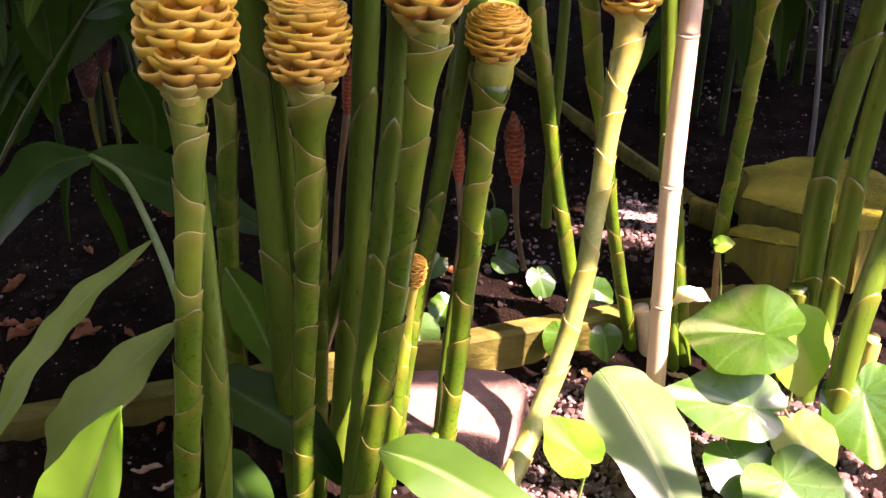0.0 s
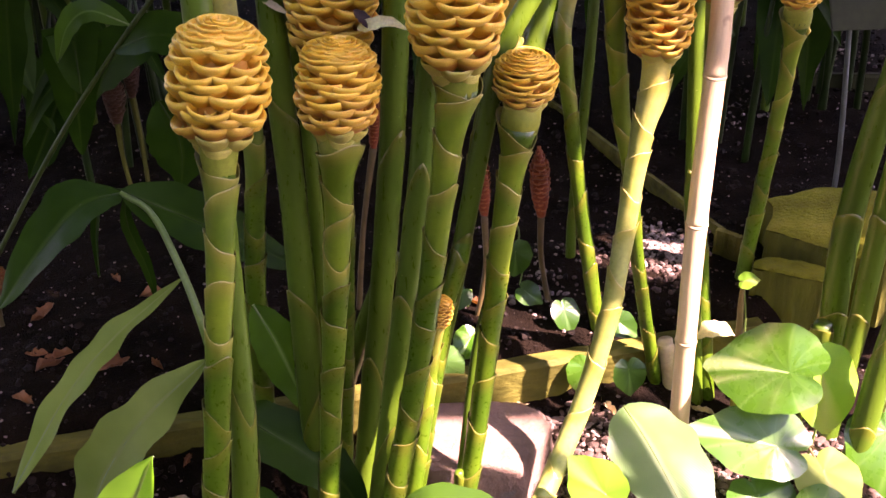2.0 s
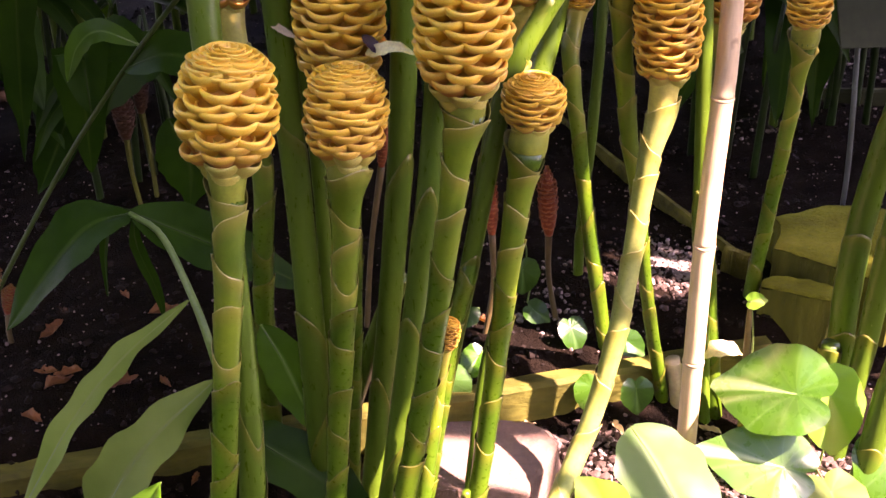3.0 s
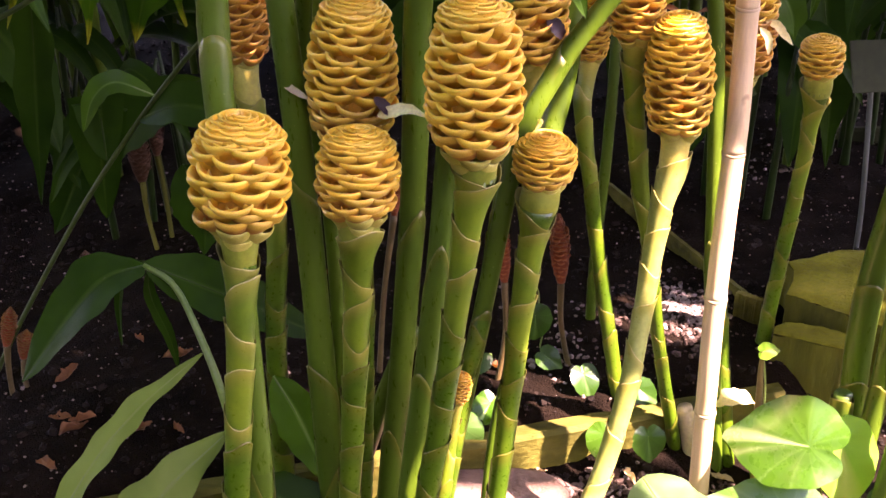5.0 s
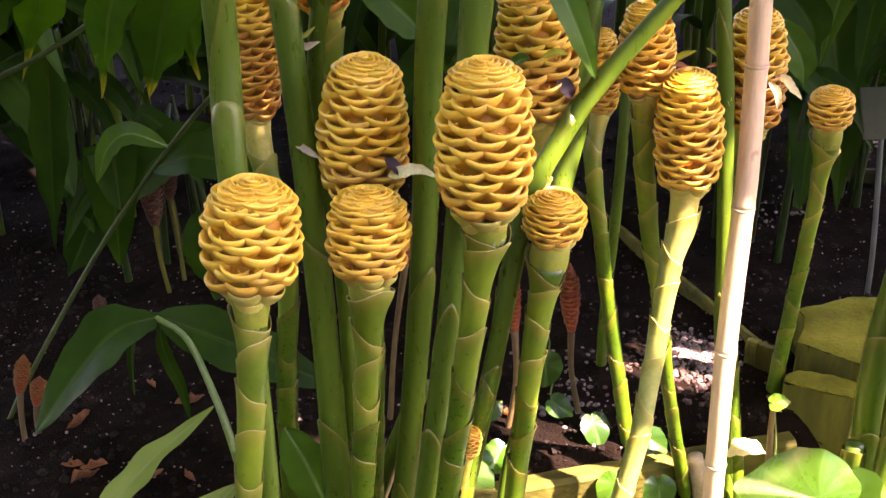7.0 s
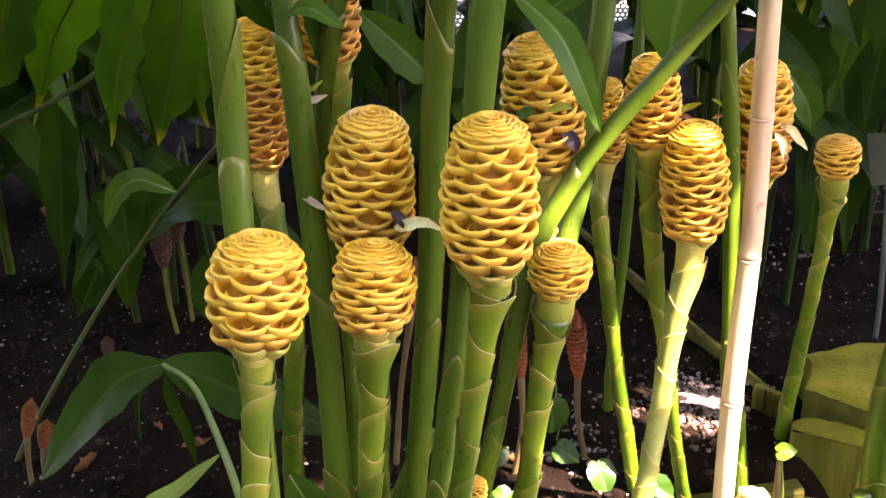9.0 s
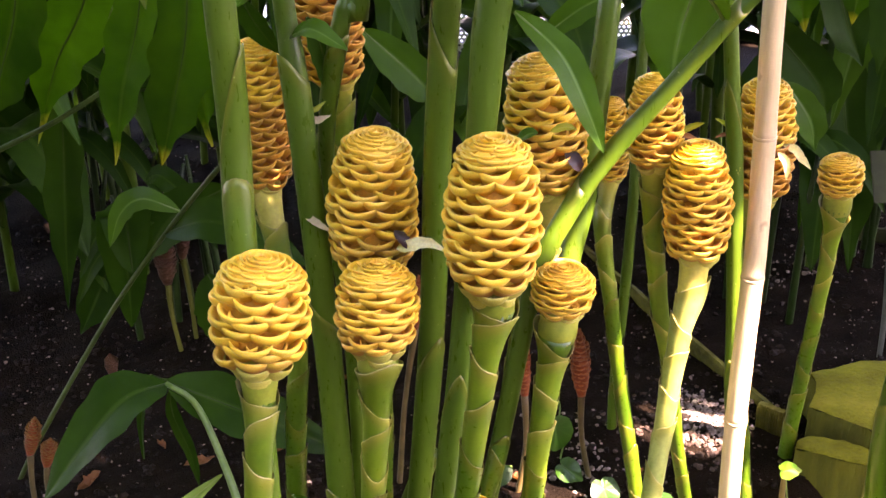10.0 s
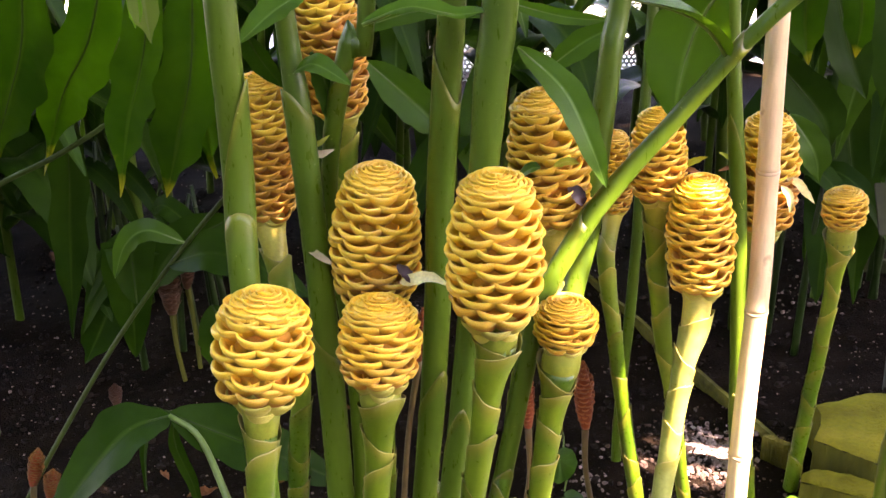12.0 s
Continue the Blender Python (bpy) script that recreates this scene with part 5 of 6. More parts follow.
leaf("green leaf lying low in front", [(0.10, 0.66, -0.080), (0.13, 0.655, -0.072), (0.17, 0.65, -0.074), (0.2, 0.65, -0.085)], 0.024, (0, -0.5, 1), M_LEAF_PALE, fold=0.1, seed=49)

# ---- heart-leaved climber ----
heart_leaf("large glossy heart leaf in sun and shade", (0.354, 0.800, 0.048), (0.264, 0.852, 0.036), (0.15, -0.85, 1), 0.092, M_HEART, (0.372, 0.83, -0.09), 1, slim=0.74)
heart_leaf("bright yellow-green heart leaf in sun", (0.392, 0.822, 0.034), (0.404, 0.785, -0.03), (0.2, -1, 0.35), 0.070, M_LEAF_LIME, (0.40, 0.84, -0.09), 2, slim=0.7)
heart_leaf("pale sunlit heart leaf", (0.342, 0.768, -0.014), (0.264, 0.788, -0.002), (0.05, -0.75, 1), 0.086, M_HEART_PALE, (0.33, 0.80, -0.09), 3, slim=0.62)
heart_leaf("dark heart leaf under the pale one", (0.325, 0.745, -0.055), (0.345, 0.70, -0.078), (0, -0.5, 1), 0.06, M_HEART_DARK, (0.335, 0.75, -0.09), 4)
heart_leaf("grey-green holed heart leaf", (0.388, 0.760, -0.038), (0.405, 0.70, -0.065), (0.2, -0.8, 1), 0.058, M_LEAF_PALE, (0.385, 0.77, -0.09), 5)
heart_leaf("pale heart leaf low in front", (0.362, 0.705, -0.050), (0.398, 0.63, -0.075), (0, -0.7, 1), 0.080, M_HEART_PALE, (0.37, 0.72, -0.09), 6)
heart_leaf("heart leaf with white sheen at the edge of the bed", (0.452, 0.785, -0.012), (0.464, 0.72, -0.075), (-0.3, -0.9, 0.8), 0.075, M_HEART, (0.45, 0.80, -0.09), 7)
heart_leaf("dark heart leaf low on the soil", (0.40, 0.70, -0.068), (0.43, 0.67, -0.075), (0.1, -0.5, 1), 0.05, M_HEART_DARK, (0.40, 0.71, -0.09), 8)
heart_leaf("small translucent lime ivy leaf", (0.172, 0.692, -0.003), (0.140, 0.710, 0.022), (-0.2, -1, 0.6), 0.047, M_LEAF_LIME, (0.168, 0.70, -0.09), 9, slim=0.8)
SMALL = [((0.105, 1.03, 0.045), (0.108, 1.02, 0.005), 0.035, M_HEART_DARK), ((0.115, 1.00, 0.012), (0.14, 0.985, 0.0), 0.024, M_HEART_DARK),
         ((0.155, 0.965, 0.012), (0.165, 0.945, -0.012), 0.030, M_HEART_DARK), ((0.175, 0.905, -0.022), (0.165, 0.885, -0.06), 0.034, M_HEART),
         ((0.212, 0.945, 0.008), (0.235, 0.93, -0.004), 0.026, M_HEART_DARK), ((0.22, 0.905, -0.025), (0.225, 0.89, -0.06), 0.032, M_HEART_DARK),
         ((0.045, 0.985, 0.02), (0.03, 0.965, 0.01), 0.026, M_HEART_DARK), ((0.055, 0.93, 0.0), (0.035, 0.905, -0.02), 0.030, M_HEART),
         ((0.10, 1.06, 0.075), (0.095, 1.055, 0.09), 0.014, M_LEAF_LIME), ((0.327, 0.899, 0.088), (0.346, 0.890, 0.096), 0.016, M_LEAF_LIME),
         ((0.025, 0.90, -0.008), (0.03, 0.87, -0.05), 0.040, M_HEART_PALE), ((-0.47, 0.76, -0.02), (-0.45, 0.72, -0.05), 0.032, M_HEART_DARK),
         ((-0.43, 0.74, -0.03), (-0.41, 0.71, -0.06), 0.026, M_HEART_DARK)]
for k, (a, b, s, mt) in enumerate(SMALL):
    heart_leaf("small heart-shaped climber leaf near the soil", a, b, (random.Random(k).uniform(-0.4, 0.4), -0.8, 0.8), s, mt, (a[0] + 0.006, a[1] + 0.012, ground_z(a[0], a[1] + 0.012) - 0.004), 20 + k, stalk_r=0.0009)
vine = thing("vine", "thin reddish climbing vine on the soil", "vine")
part("runner", tube([(0.46, 0.80, -0.07, 0.0018), (0.42, 0.79, -0.045, 0.0018), (0.385, 0.80, -0.04, 0.0017), (0.372, 0.83, -0.02, 0.0015)], 8, 0.008, M_VINE, "runner"), vine)
part("side_runner", tube([(0.372, 0.805, 0.0, 0.0012), (0.378, 0.80, -0.03, 0.0013), (0.396, 0.785, -0.06, 0.0013), (0.40, 0.78, -0.085, 0.0013)], 8, 0.008, M_VINE, "side_runner"), vine)

# ---- background ----
def shoot_proto(label, height, count, seed, mat, length=0.26, width=0.06):
    rng = random.Random(seed)
    own = thing("ginger_shoot", label, "plant", group="background ginger shoots")
    lean = rng.uniform(-0.1, 0.1)
    part("stem", tube([(0, 0, -0.03, 0.007), (lean * 0.3, 0, height * 0.5, 0.006), (lean, 0.02, height, 0.004)], 9, 0.03, M_STEM, "stem"), own)
    for k in range(count):
        z = height * (0.3 + 0.7 * k / (count - 1))
        g = math.pi * (k % 2) + rng.uniform(-0.9, 0.9)
        d = np.array((math.cos(g), math.sin(g), 0))
        ln = length * rng.uniform(0.75, 1.2)
        p0 = np.array((lean * z / height, 0, z))
        pts = [p0, p0 + d * ln * 0.35 + (0, 0, ln * 0.22), p0 + d * ln * 0.75 + (0, 0, ln * 0.05), p0 + d * ln * 0.95 - (0, 0, ln * rng.uniform(0.25, 0.5))]
        leaf("", pts, width * rng.uniform(0.8, 1.2), (0.01, 0.01, 1), mat, parent=own, rib=False, fold=0.2, n=14, across=6, seed=seed * 50 + k)
    return own


PROTOS = [shoot_proto("shaded ginger shoot with long dark leaves", 0.62, 9, 71, M_LEAF_SHADED), shoot_proto("shaded leafy ginger shoot", 0.5, 8, 72, M_LEAF),
          shoot_proto("low shaded ginger shoot with broad leaves", 0.36, 7, 73, M_LEAF_SHADED, 0.24, 0.075), shoot_proto("tall ginger shoot with arching leaves", 0.85, 11, 74, M_LEAF_SHADED, 0.32, 0.07)]
rb = random.Random(9)
spots = [(-0.62, 1.55, 3), (-0.35, 1.62, 0), (-0.75, 1.25, 0), (-0.15, 1.75, 1), (0.02, 1.62, 2), (0.2, 1.78, 1), (0.36, 1.72, 0), (0.5, 1.85, 1), (0.52, 1.52, 0), (0.62, 1.62, 0),
         (0.75, 1.9, 1), (0.9, 1.7, 0), (-0.9, 1.7, 3), (-0.5, 1.95, 1), (-0.2, 2.1, 0), (0.45, 2.15, 1), (0.62, 2.2, 2), (0.85, 2.25, 0), (-0.75, 2.2, 2), (-0.95, 1.4, 1),
         (-0.45, 2.35, 0), (-0.3, 2.2, 1), (0.55, 2.35, 2), (1.0, 2.0, 3), (1.1, 2.4, 1), (-1.1, 2.0, 0), (0.72, 1.35, 1), (-1.0, 2.35, 1), (-0.68, 1.44, 2), (-0.58, 1.64, 2), (-0.80, 1.52, 2)]
for x, y, k in spots:
    copy_thing(PROTOS[k], pose(x + rb.uniform(-0.04, 0.04), y + rb.uniform(-0.04, 0.04), -0.01, 0, 0, rb.uniform(0, 360)))
for k in range(64):
    x, y = rb.uniform(-1.2, 1.2), rb.uniform(1.7, 2.38)
    if -0.22 < x < 0.42 and rb.random() < 0.3:
        continue
    copy_thing(PROTOS[rb.choice((0, 0, 1, 2, 3))], pose(x, y, -0.01, 0, 0, rb.uniform(0, 360)))
for k, o in enumerate(PROTOS):
    o.matrix_basis = pose((-0.85, -0.6, 0.62, 0.9)[k], 2.4, -0.01)

# clumps of thin stems in deep shade behind the bed
def reed_clump(label, x, y, count, height, seed):
    rng = random.Random(seed)
    own = thing("young_ginger", label, "plant", group="young ginger clumps")
    for k in range(count):
        a, b = x + rng.uniform(-0.05, 0.05), y + rng.uniform(-0.06, 0.06)
        h, d = height * rng.uniform(0.7, 1.15), rng.uniform(-0.035, 0.035)
        part("stem", tube([(a, b, -0.03, 0.0055), (a + d * 0.3, b, h * 0.5, 0.005), (a + d, b + 0.01, h, 0.0025)], 8, 0.03, M_STEM_SHADED, "stem"), own)
    for k in range(3):
        a, g = x + rng.uniform(-0.03, 0.03), rng.choice((-1, 1))
        z = height * rng.uniform(0.5, 0.95)
        leaf("", [(a, y - 0.02, z), (a + g * 0.03, y - 0.05, z + 0.02), (a + g * 0.07, y - 0.07, z - 0.01), (a + g * 0.10, y - 0.08, z - 0.07)], 0.03, (0.1, -0.8, 0.6), M_LEAF_SHADED, parent=own, rib=False, fold=0.25, n=12, across=5, seed=seed * 9 + k)


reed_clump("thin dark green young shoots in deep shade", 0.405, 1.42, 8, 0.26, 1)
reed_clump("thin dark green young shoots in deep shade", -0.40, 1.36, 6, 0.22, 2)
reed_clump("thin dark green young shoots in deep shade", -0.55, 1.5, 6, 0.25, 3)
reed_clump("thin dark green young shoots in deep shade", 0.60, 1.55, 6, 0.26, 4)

# thin branch across the left of the bed
branch = thing("bare_branch", "thin arching green branch in shade", "branch")
part("twig", tube([(-0.52, 0.99, -0.05, 0.0030), (-0.485, 1.000, 0.022, 0.0029), (-0.383, 1.020, 0.181, 0.0027), (-0.301, 1.020, 0.290, 0.0025), (-0.228, 1.000, 0.376, 0.0026), (-0.17, 0.93, 0.44, 0.0022)], 10, 0.015, M_TWIG, "twig"), branch)
leaf("curled shaded leaf", [(-0.279, 1.01, 0.322), (-0.312, 1.0, 0.340), (-0.335, 0.995, 0.326), (-0.349, 0.99, 0.292)], 0.026, (0.2, -0.8, 0.8), M_LEAF, parent=branch, seed=61)
leaf("shaded leaf", [(-0.30, 1.02, 0.292), (-0.25, 1.0, 0.315), (-0.20, 0.99, 0.305), (-0.15, 0.99, 0.27)], 0.05, (0, -0.8, 1), M_LEAF_SHADED, parent=branch, seed=62)
leaf("shaded hanging leaf", [(-0.345, 1.03, 0.24), (-0.35, 1.05, 0.30), (-0.36, 1.06, 0.24), (-0.37, 1.07, 0.15)], 0.06, (0.3, -1, 0.3), M_LEAF_SHADED, parent=branch, seed=63)
branch2 = thing("bare_branch", "thin shaded twig among hanging leaves", "branch")
part("twig", tube([(-0.60, 1.07, 0.30, 0.003), (-0.477, 1.050, 0.370, 0.003), (-0.412, 1.050, 0.401, 0.0028), (-0.34, 1.050, 0.445, 0.0025), (-0.25, 1.03, 0.52, 0.002)], 9, 0.015, M_TWIG, "twig"), branch2)

# plant label on its post
label_sign = thing("plant_label", "grey-green plant label on a thin metal post", "sign")
part("post", tube([(0.526, 1.262, -0.03, 0.0035), (0.525, 1.266, 0.06, 0.0035), (0.522, 1.298, 0.215, 0.0035)], 8, 0.02, M_TAGPOST, "post"), label_sign)


def box_mesh(name, sx, sy, sz, mat, bevel=0.002):
    bm = bmesh.new()
    bmesh.ops.create_cube(bm, size=1)
    bmesh.ops.scale(bm, vec=(sx, sy, sz), verts=bm.verts[:])
    bmesh.ops.bevel(bm, geom=bm.edges[:], offset=bevel, segments=2, affect="EDGES")
    m = bpy.data.meshes.new(name)
    bm.to_mesh(m)
    bm.free()
    m.materials.append(mat)
    return m


part("plate", box_mesh("plate", 0.10, 0.003, 0.065, M_TAG, 0.001), label_sign, m=pose(0.545, 1.302, 0.228, -35, 0, 4))
part("text_bar", box_mesh("text_bar", 0.016, 0.0012, 0.006, M_STRAW, 0.0003), label_sign, m=pose(0.572, 1.290, 0.212, -35, 0, 4))


# unseen tall ginger added around the bed; its crown shades the back of the bed
def shade_plant(x, y, height, count, seed, low=0.98):
    rng = random.Random(seed)
    own = thing("tall_ginger", "unseen tall ginger shoot added to shade the bed", "plant", group="tall ginger shoots")
    lean = (rng.uniform(-0.12, 0.12), rng.uniform(-0.12, 0.12))
    part("stem", tube([(x, y, -0.05, 0.011), (x + lean[0] * 0.4, y + lean[1] * 0.4, height * 0.5, 0.010), (x + lean[0], y + lean[1], height, 0.005)], 9, 0.06, M_STEM, "stem"), own)
    crown(own, lambda z: (x + lean[0] * (z / height) ** 2, y + lean[1] * (z / height) ** 2, z), low, height, count, seed)


rc = random.Random(31)
SHADE_PLANTS = [(0.74, 1.04), (0.78, 1.2), (0.95, 0.9), (1.05, 1.15), (0.85, 1.5), (1.2, 1.4), (1.3, 0.95), (1.5, 1.2), (1.15, 1.75), (1.45, 1.6), (1.6, 2.0), (0.78, 1.72),
          (-0.9, 1.9), (-1.0, 1.3), (-0.85, 0.95), (-0.75, 0.6), (0.60, 0.82), (0.70, 0.80), (-0.65, 0.4), (1.8, 1.5), (0.55, 0.45), (0.5, 0.25), (0.64, 0.32), (0.42, 0.10), (0.58, 0.1),
          (0.72, 0.55), (0.9, 1.05), (1.0, 1.3), (1.2, 1.15), (1.0, 1.55), (1.3, 1.7), (0.66, 1.1), (1.15, 0.82), (1.4, 0.8), (1.25, 1.05), (0.85, 0.85), (1.02, 0.98), (0.48, 0.36), (0.66, 0.44)]
SHADE_PLANTS += [(-0.95, 0.75), (-1.15, 1.05), (-1.2, 1.6), (-1.0, 2.2), (-0.95, 0.3), (-1.3, 0.6), (-1.35, 2.0), (-0.8, 2.45)]
SHADE_PLANTS += [(-0.62, 1.75), (-0.45, 2.05), (-0.28, 1.8), (-0.1, 2.1), (0.08, 1.9), (0.28, 2.15), (0.42, 1.95), (0.58, 2.1), (-0.7, 1.4), (-0.5, 1.5), (-0.6, 1.15), (0.15, 2.3), (-0.3, 2.35), (0.5, 2.35),
           (-0.62, 0.12), (-0.8, -0.1), (-0.6, -0.25), (-1.0, 0.2), (-0.72, 0.8), (-0.7, 0.95)]
SHADE_PLANTS += [(-0.95, 0.55), (-1.1, 0.8), (-1.15, 0.3), (-1.2, 1.0)]
for k, (x, y) in enumerate(SHADE_PLANTS):
    aside = x < -0.36 * y - 0.66
    shade_plant(x, y, rc.uniform(1.45, 1.75), 26 if aside else 17, 300 + k, 0.35 if aside else 0.98)

# unseen leaves added to shade chosen spots: bamboo stake top, log slice and others
SHADE_SPOTS = [((0.272, 0.905, 0.60), (0.270, 0.885, 0.40)), ((0.46, 1.05, 0.09), (0.56, 1.12, 0.09)), ((0.39, 0.99, 0.06), (0.44, 0.99, 0.06)),
         ((0.29, 0.878, 0.045), (0.37, 0.845, 0.045), 0.036), ((-0.105, 0.762, 0.50), (-0.112, 0.77, 0.60), 0.045), ((0.085, 0.770, 0.38), (0.125, 0.770, 0.32), 0.04), ((-0.09, 0.87, 0.51), (-0.10, 0.87, 0.70), 0.08), ((-0.085, 0.80, 0.52), (-0.055, 0.80, 0.64), 0.06), ((0.02, 0.74, 0.14), (0.04, 0.74, 0.18), 0.035), ((0.205, 0.85, 0.40), (0.235, 0.85, 0.37), 0.022), ((0.19, 0.815, 0.53), (0.28, 0.81, 0.63), 0.035), ((0.19, 0.80, 0.0), (0.25, 0.70, -0.05), 0.040), ((-0.02, 0.875, -0.045), (0.12, 0.865, -0.045), 0.055), ((0.36, 0.76, -0.03), (0.42, 0.70, -0.06), 0.04)]
over = thing("tall_ginger", "unseen ginger shoot with leaves added to shade chosen spots", "plant", group="tall ginger shoots")
part("stem", tube([(0.80, 0.92, -0.06, 0.011), (0.80, 0.93, 0.8, 0.010), (0.79, 0.92, 1.34, 0.006)], 9, 0.06, M_STEM, "stem"), over)
for k, (a, b, *wide) in enumerate(SHADE_SPOTS):
    ca, cb = [Vector(p) + SUN_DIR * ((1.27 + 0.02 * k - p[2]) / SUN_DIR.z) for p in (a, b)]
    d = (cb - ca).normalized()
    mid, half = (ca + cb) / 2, max((cb - ca).length / 2 + 0.05, 0.10 if wide else 0.16)
    p0, p1 = mid - d * half, mid + d * half
    root = Vector((0.79, 0.92, 1.2 + 0.03 * k))
    if (p1 - root).length < (p0 - root).length:
        p0, p1 = p1, p0
    leaf("", [tuple(p0), tuple(p0.lerp(p1, 0.35) + Vector((0, 0, 0.012))), tuple(p0.lerp(p1, 0.7) + Vector((0, 0, 0.01))), tuple(p1)], wide[0] if wide else 0.10, (0.01, 0.01, 1), M_LEAF, parent=over, rib=False, fold=0.1, n=12, across=5, seed=900 + k,
         petiole=[(*root, 0.003), (*(root.lerp(p0, 0.5) + Vector((0, 0, 0.03))), 0.0025), (*p0, 0.002)])

# white perforated panel far behind
def perforated(nx, nz, pitch, hole, mat):
    verts, faces = [], []
    for j in range(nz):
        for i in range(nx):
            cx, cz = (i + 0.5 * (j % 2)) * pitch, j * pitch * 0.866
            k = len(verts)
            for q in range(6):
                g = math.radians(60 * q + 30)
                verts.append((cx + pitch * 0.5774 * math.cos(g), 0, cz + pitch * 0.5774 * math.sin(g)))
            for q in range(6):
                g = math.radians(60 * q + 30)
                verts.append((cx + hole * math.cos(g), 0, cz + hole * math.sin(g)))
            for q in range(6):
                q2 = (q + 1) % 6
                faces.append((k + q, k + q2, k + 6 + q2, k + 6 + q))
    return mesh_from("panel", verts, faces, mat, smooth=False)


panel = thing("perforated_bench", "white perforated metal bench behind the plants", "bench")
ob = part("panel", perforated(92, 20, 0.0104, 0.0033, M_WHITE), panel, m=pose(-0.45, 2.46, 0.02, -8))
sol = ob.modifiers.new("thickness", "SOLIDIFY")
sol.thickness = 0.002
for x in (-0.43, 0.48):
    part("leg", tube([(x, 2.485, -0.04, 0.012), (x, 2.485, 0.2, 0.012)], 10, 0.05, M_WHITE, "leg"), panel)


# ---- petals, litter and small things ----
def petal(label, points, width, mat, normal=(0.1, -0.8, 0.6), name="fading_petal"):
    own = thing(name, label, "petal", group="fading petals")
    part("petal", blade_mesh(points, width, normal, mat, fold=0.35, wave=0.1, n=12, across=5, name="petal"), own)


petal("cream fading blossom tip beside a cone", [(-0.030, 0.738, 0.419), (-0.021, 0.733, 0.423), (-0.007, 0.733, 0.426), (0.009, 0.728, 0.421)], 0.010, M_PETAL)
petal("dark withered blossom in a cone", [(-0.032, 0.742, 0.432), (-0.024, 0.735, 0.427), (-0.018, 0.733, 0.419)], 0.009, M_MAROON)
petal("cream petal hanging from a cone", [(0.306, 0.968, 0.408), (0.316, 0.962, 0.405), (0.323, 0.958, 0.397), (0.331, 0.953, 0.389)], 0.009, M_PETAL)
petal("cream petal hanging from a cone", [(0.300, 0.958, 0.405), (0.308, 0.953, 0.395), (0.309, 0.950, 0.380)], 0.008, M_PETAL)
petal("pale petal stuck to a cone", [(0.258, 0.962, 0.404), (0.263, 0.955, 0.396), (0.266, 0.952, 0.384)], 0.006, M_PETAL)
petal("thin green-brown blossom tip", [(0.199, 0.897, 0.447), (0.210, 0.893, 0.455), (0.221, 0.888, 0.461)], 0.006, M_LEAF_YELLOW)
petal("thin green-brown blossom tip", [(0.199, 0.897, 0.446), (0.209, 0.892, 0.447), (0.218, 0.888, 0.443)], 0.005, M_DEAD)
petal("thin green-brown blossom tip", [(0.268, 0.968, 0.420), (0.255, 0.964, 0.428), (0.241, 0.958, 0.438)], 0.006, M_LEAF_YELLOW)
petal("thin brown blossom tip", [(0.268, 0.966, 0.419), (0.254, 0.962, 0.421), (0.242, 0.958, 0.419)], 0.005, M_DEAD)
petal("yellow-green bract tip beside a cone", [(0.088, 0.803, 0.488), (0.099, 0.798, 0.4935), (0.108, 0.797, 0.492)], 0.007, M_LEAF_YELLOW)
petal("dark withered blossom in a cone", [(0.100, 0.812, 0.468), (0.108, 0.806, 0.461), (0.112, 0.806, 0.452)], 0.012, M_MAROON)
petal("dry curled sheath at a stem node", [(-0.106, 0.800, 0.506), (-0.096, 0.796, 0.501), (-0.083, 0.797, 0.505)], 0.007, M_STRAW)
petal("dry curled sheath at a stem node", [(-0.106, 0.800, 0.512), (-0.096, 0.795, 0.510), (-0.086, 0.797, 0.517)], 0.005, M_LEAF_YELLOW)
petal("dry wisp beside a cone", [(-0.108, 0.772, 0.433), (-0.095, 0.762, 0.429), (-0.083, 0.758, 0.423)], 0.006, M_STRAW)
petal("cream bud opening at the neck of a cone", [(0.083, 0.796, 0.379), (0.091, 0.790, 0.386), (0.093, 0.789, 0.392)], 0.009, M_PETAL)


def litter(label, x, y, size, mat, seed, name="dead_leaf", narrow=0.42):
    """A curled dry leaf lying on the soil."""
    rng = random.Random(seed)
    own = thing(name, label, "dead leaf", group="leaf litter")
    g = rng.uniform(0, 6.28)
    d = Vector((math.cos(g), math.sin(g), 0)) * size / 2
    z = ground_z(x, y) + 0.002
    pts = [(x - d.x, y - d.y, z + size * rng.uniform(0.0, 0.2)), (x - d.x * 0.3, y - d.y * 0.3, z + size * rng.uniform(0.02, 0.1)),
           (x + d.x * 0.4, y + d.y * 0.4, z), (x + d.x, y + d.y, z + size * rng.uniform(0.05, 0.3))]
    part("blade", blade_mesh(pts, size * narrow, (rng.uniform(-0.4, 0.4), rng.uniform(-0.4, 0.4), 1), mat, fold=0.8, curl=-0.5, wave=0.26, n=16, across=6, seed=seed), own)


rl = random.Random(77)
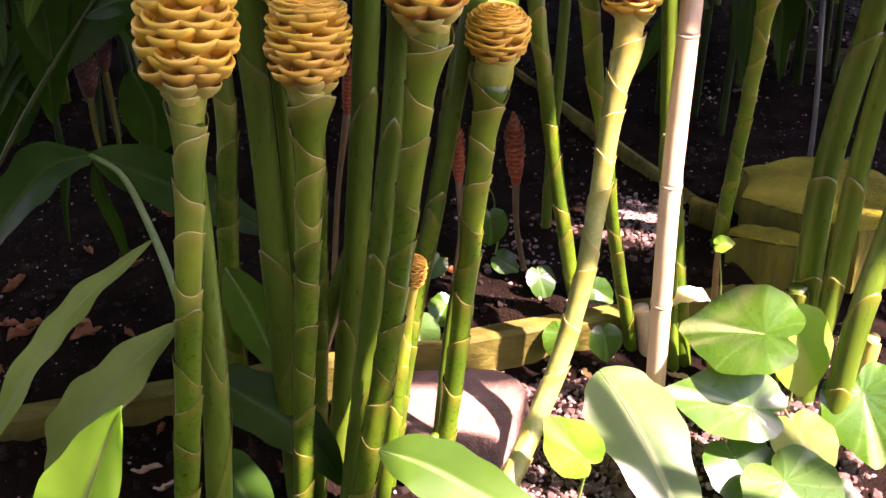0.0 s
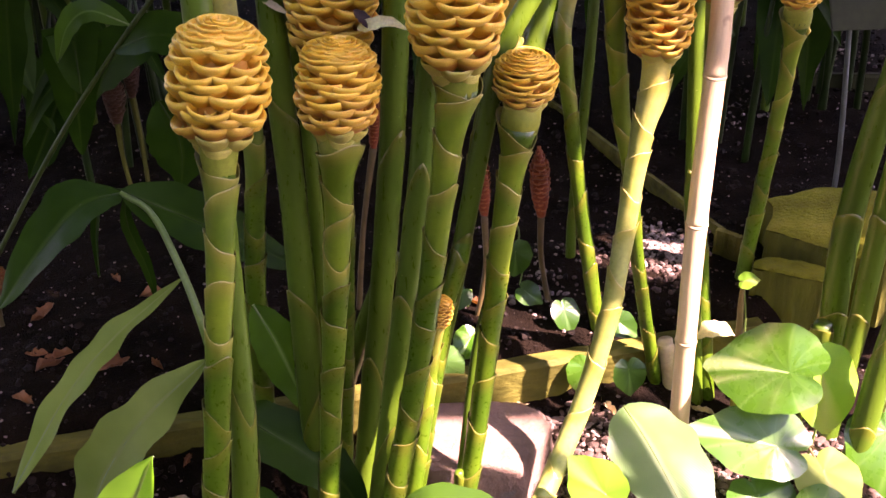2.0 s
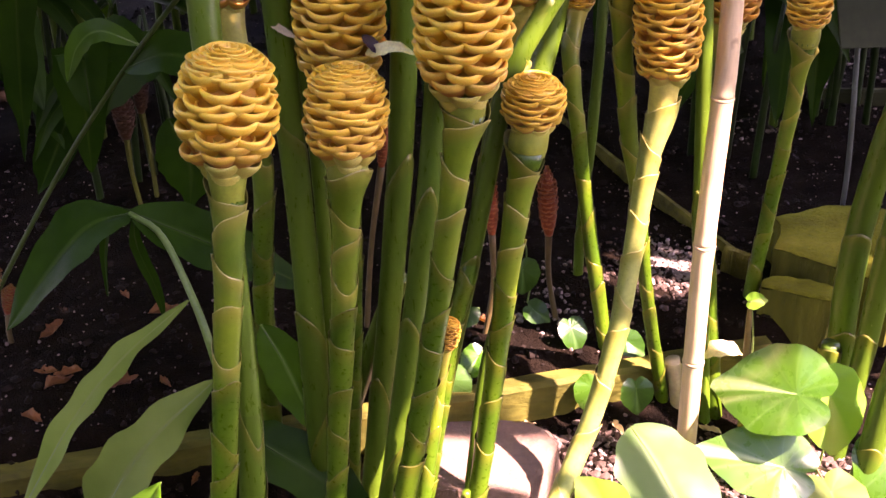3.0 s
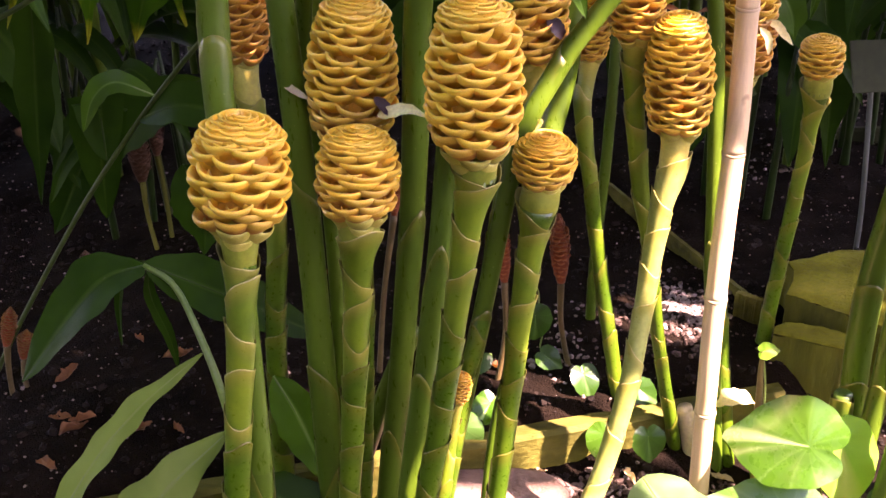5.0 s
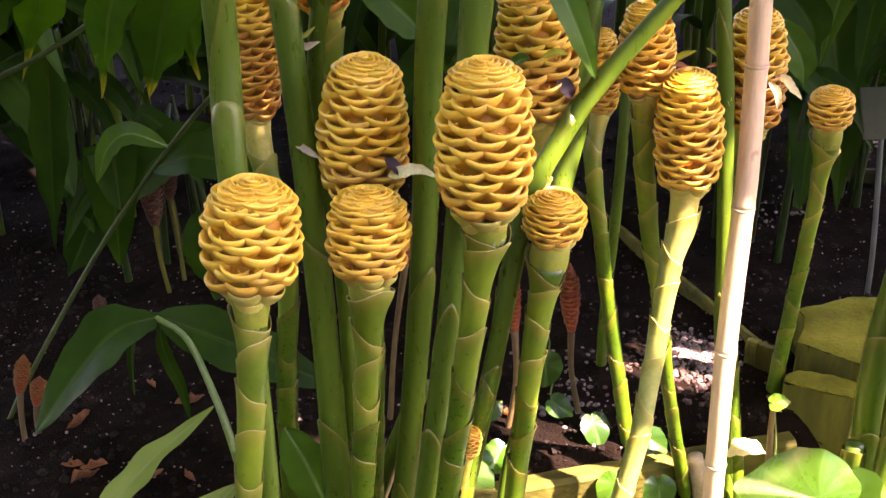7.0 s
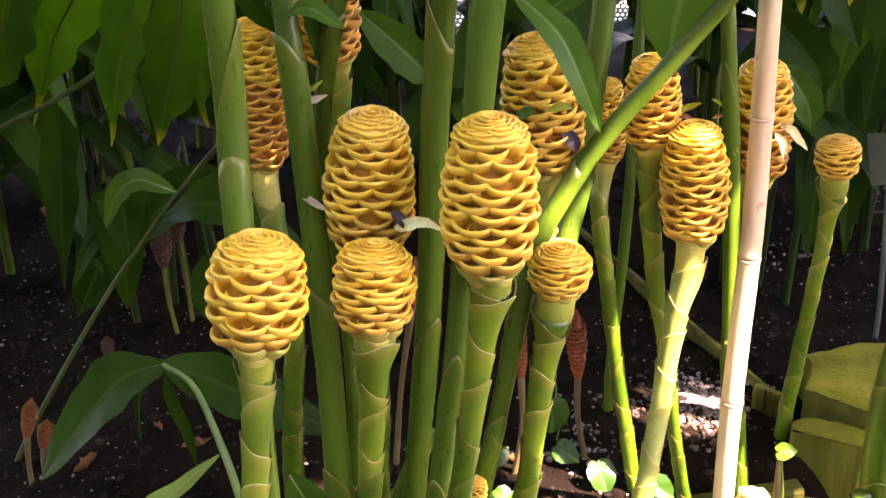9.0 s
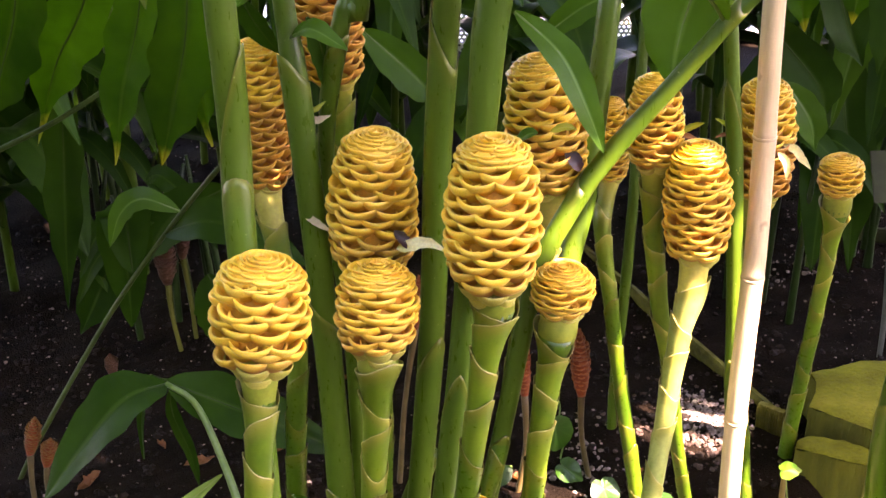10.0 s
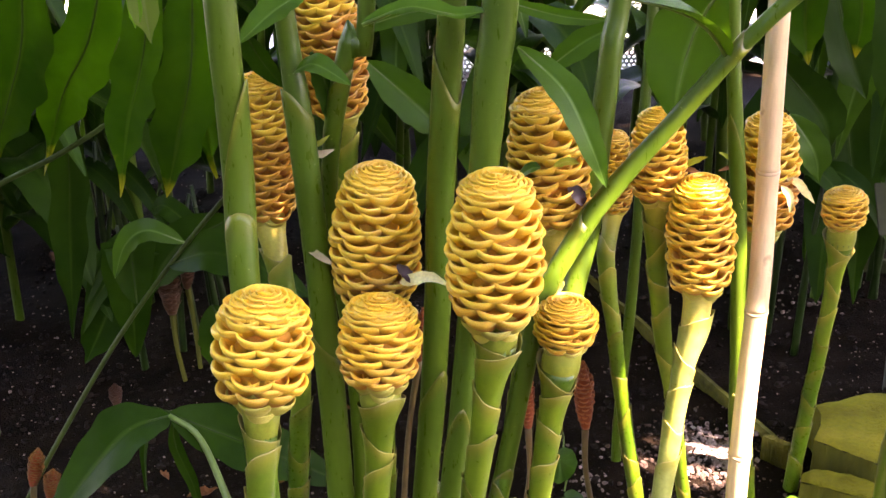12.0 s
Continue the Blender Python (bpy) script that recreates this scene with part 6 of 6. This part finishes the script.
for k, (x, y, sz) in enumerate([(-0.418, 0.986, 0.05), (-0.38, 0.885, 0.045), (-0.375, 0.90, 0.04), (-0.314, 0.885, 0.05), (-0.325, 0.90, 0.04), (-0.398, 0.90, 0.035), (-0.39, 0.825, 0.04), (-0.272, 0.895, 0.028), (-0.354, 1.056, 0.03),
                                (-0.134, 0.83, 0.035), (-0.229, 0.80, 0.025), (-0.30, 1.02, 0.05), (-0.22, 1.05, 0.03), (-0.28, 1.14, 0.04), (-0.47, 1.08, 0.03), (-0.10, 0.99, 0.03), (0.20, 1.02, 0.02), (0.25, 1.06, 0.02), (-0.15, 1.2, 0.03), (0.06, 1.0, 0.03)]):
    litter("curled red-brown dead leaf on dark soil", x, y, sz * 0.72, M_DEAD, 800 + k)
for k, (x, y, sz) in enumerate([(0.085, 0.905, 0.03), (0.054, 0.90, 0.035), (-0.236, 0.758, 0.03), (-0.215, 0.74, 0.025), (0.20, 0.895, 0.035), (0.262, 0.885, 0.03), (0.104, 0.90, 0.025), (0.07, 0.912, 0.02), (0.03, 0.905, 0.03), (0.30, 0.90, 0.03), (0.19, 0.70, 0.02), (0.12, 0.70, 0.018)]):
    litter("pale dry husk on the soil", x, y, sz, M_STRAW, 860 + k, "dry_husk", 0.28)


def stub(label, pts, mat):
    """A cut or withered stem base, hollow at its top."""
    own = thing("stem_stub", label, "plant", group="old stem bases")
    body = part("stem", tube(pts, 14, 0.006, mat, "stem", 0.08), own)
    curve = stalk_curve(pts)
    part("sheath", sheath(curve, curve[1] * 0.35, curve[1], 0.012, 4.2, mat, 1.25), body)


stub("old sunlit yellow stem base", [(0.345, 0.895, -0.11, 0.011), (0.340, 0.897, -0.06, 0.011), (0.336, 0.90, -0.02, 0.010)], M_NECK)
stub("dry brown stem base with torn sheath", [(0.275, 0.93, -0.11, 0.008), (0.270, 0.935, -0.05, 0.009), (0.262, 0.94, -0.012, 0.008)], M_STRAW)
stub("short cut green stem", [(0.040, 0.742, -0.10, 0.0035), (0.041, 0.742, -0.06, 0.0035), (0.042, 0.742, -0.02, 0.004)], M_STALK)
stub("pale orange bulb at a stem foot", [(0.475, 0.868, -0.10, 0.009), (0.480, 0.865, -0.03, 0.011), (0.484, 0.862, 0.0, 0.007)], M_NECK)
stub("pointed young green shoot", [(0.415, 0.905, -0.09, 0.012), (0.414, 0.902, -0.02, 0.012), (0.413, 0.900, 0.035, 0.009)], M_STEM)
petal("bleached white leaf scrap in the sun", [(0.285, 0.935, -0.005), (0.300, 0.925, 0.008), (0.318, 0.925, 0.010), (0.334, 0.93, 0.0)], 0.022, M_PETAL, (0, -0.4, 1), "leaf_scrap")
shoot = thing("young_shoot", "thin reddish young shoot with a pale sunlit side", "plant")
part("stem", tube([(0.331, 0.902, -0.05, 0.0042), (0.329, 0.901, 0.026, 0.0036), (0.327, 0.900, 0.059, 0.0032), (0.3265, 0.900, 0.087, 0.0020)], 10, 0.01, M_VINE, "stem", 0.05), shoot)
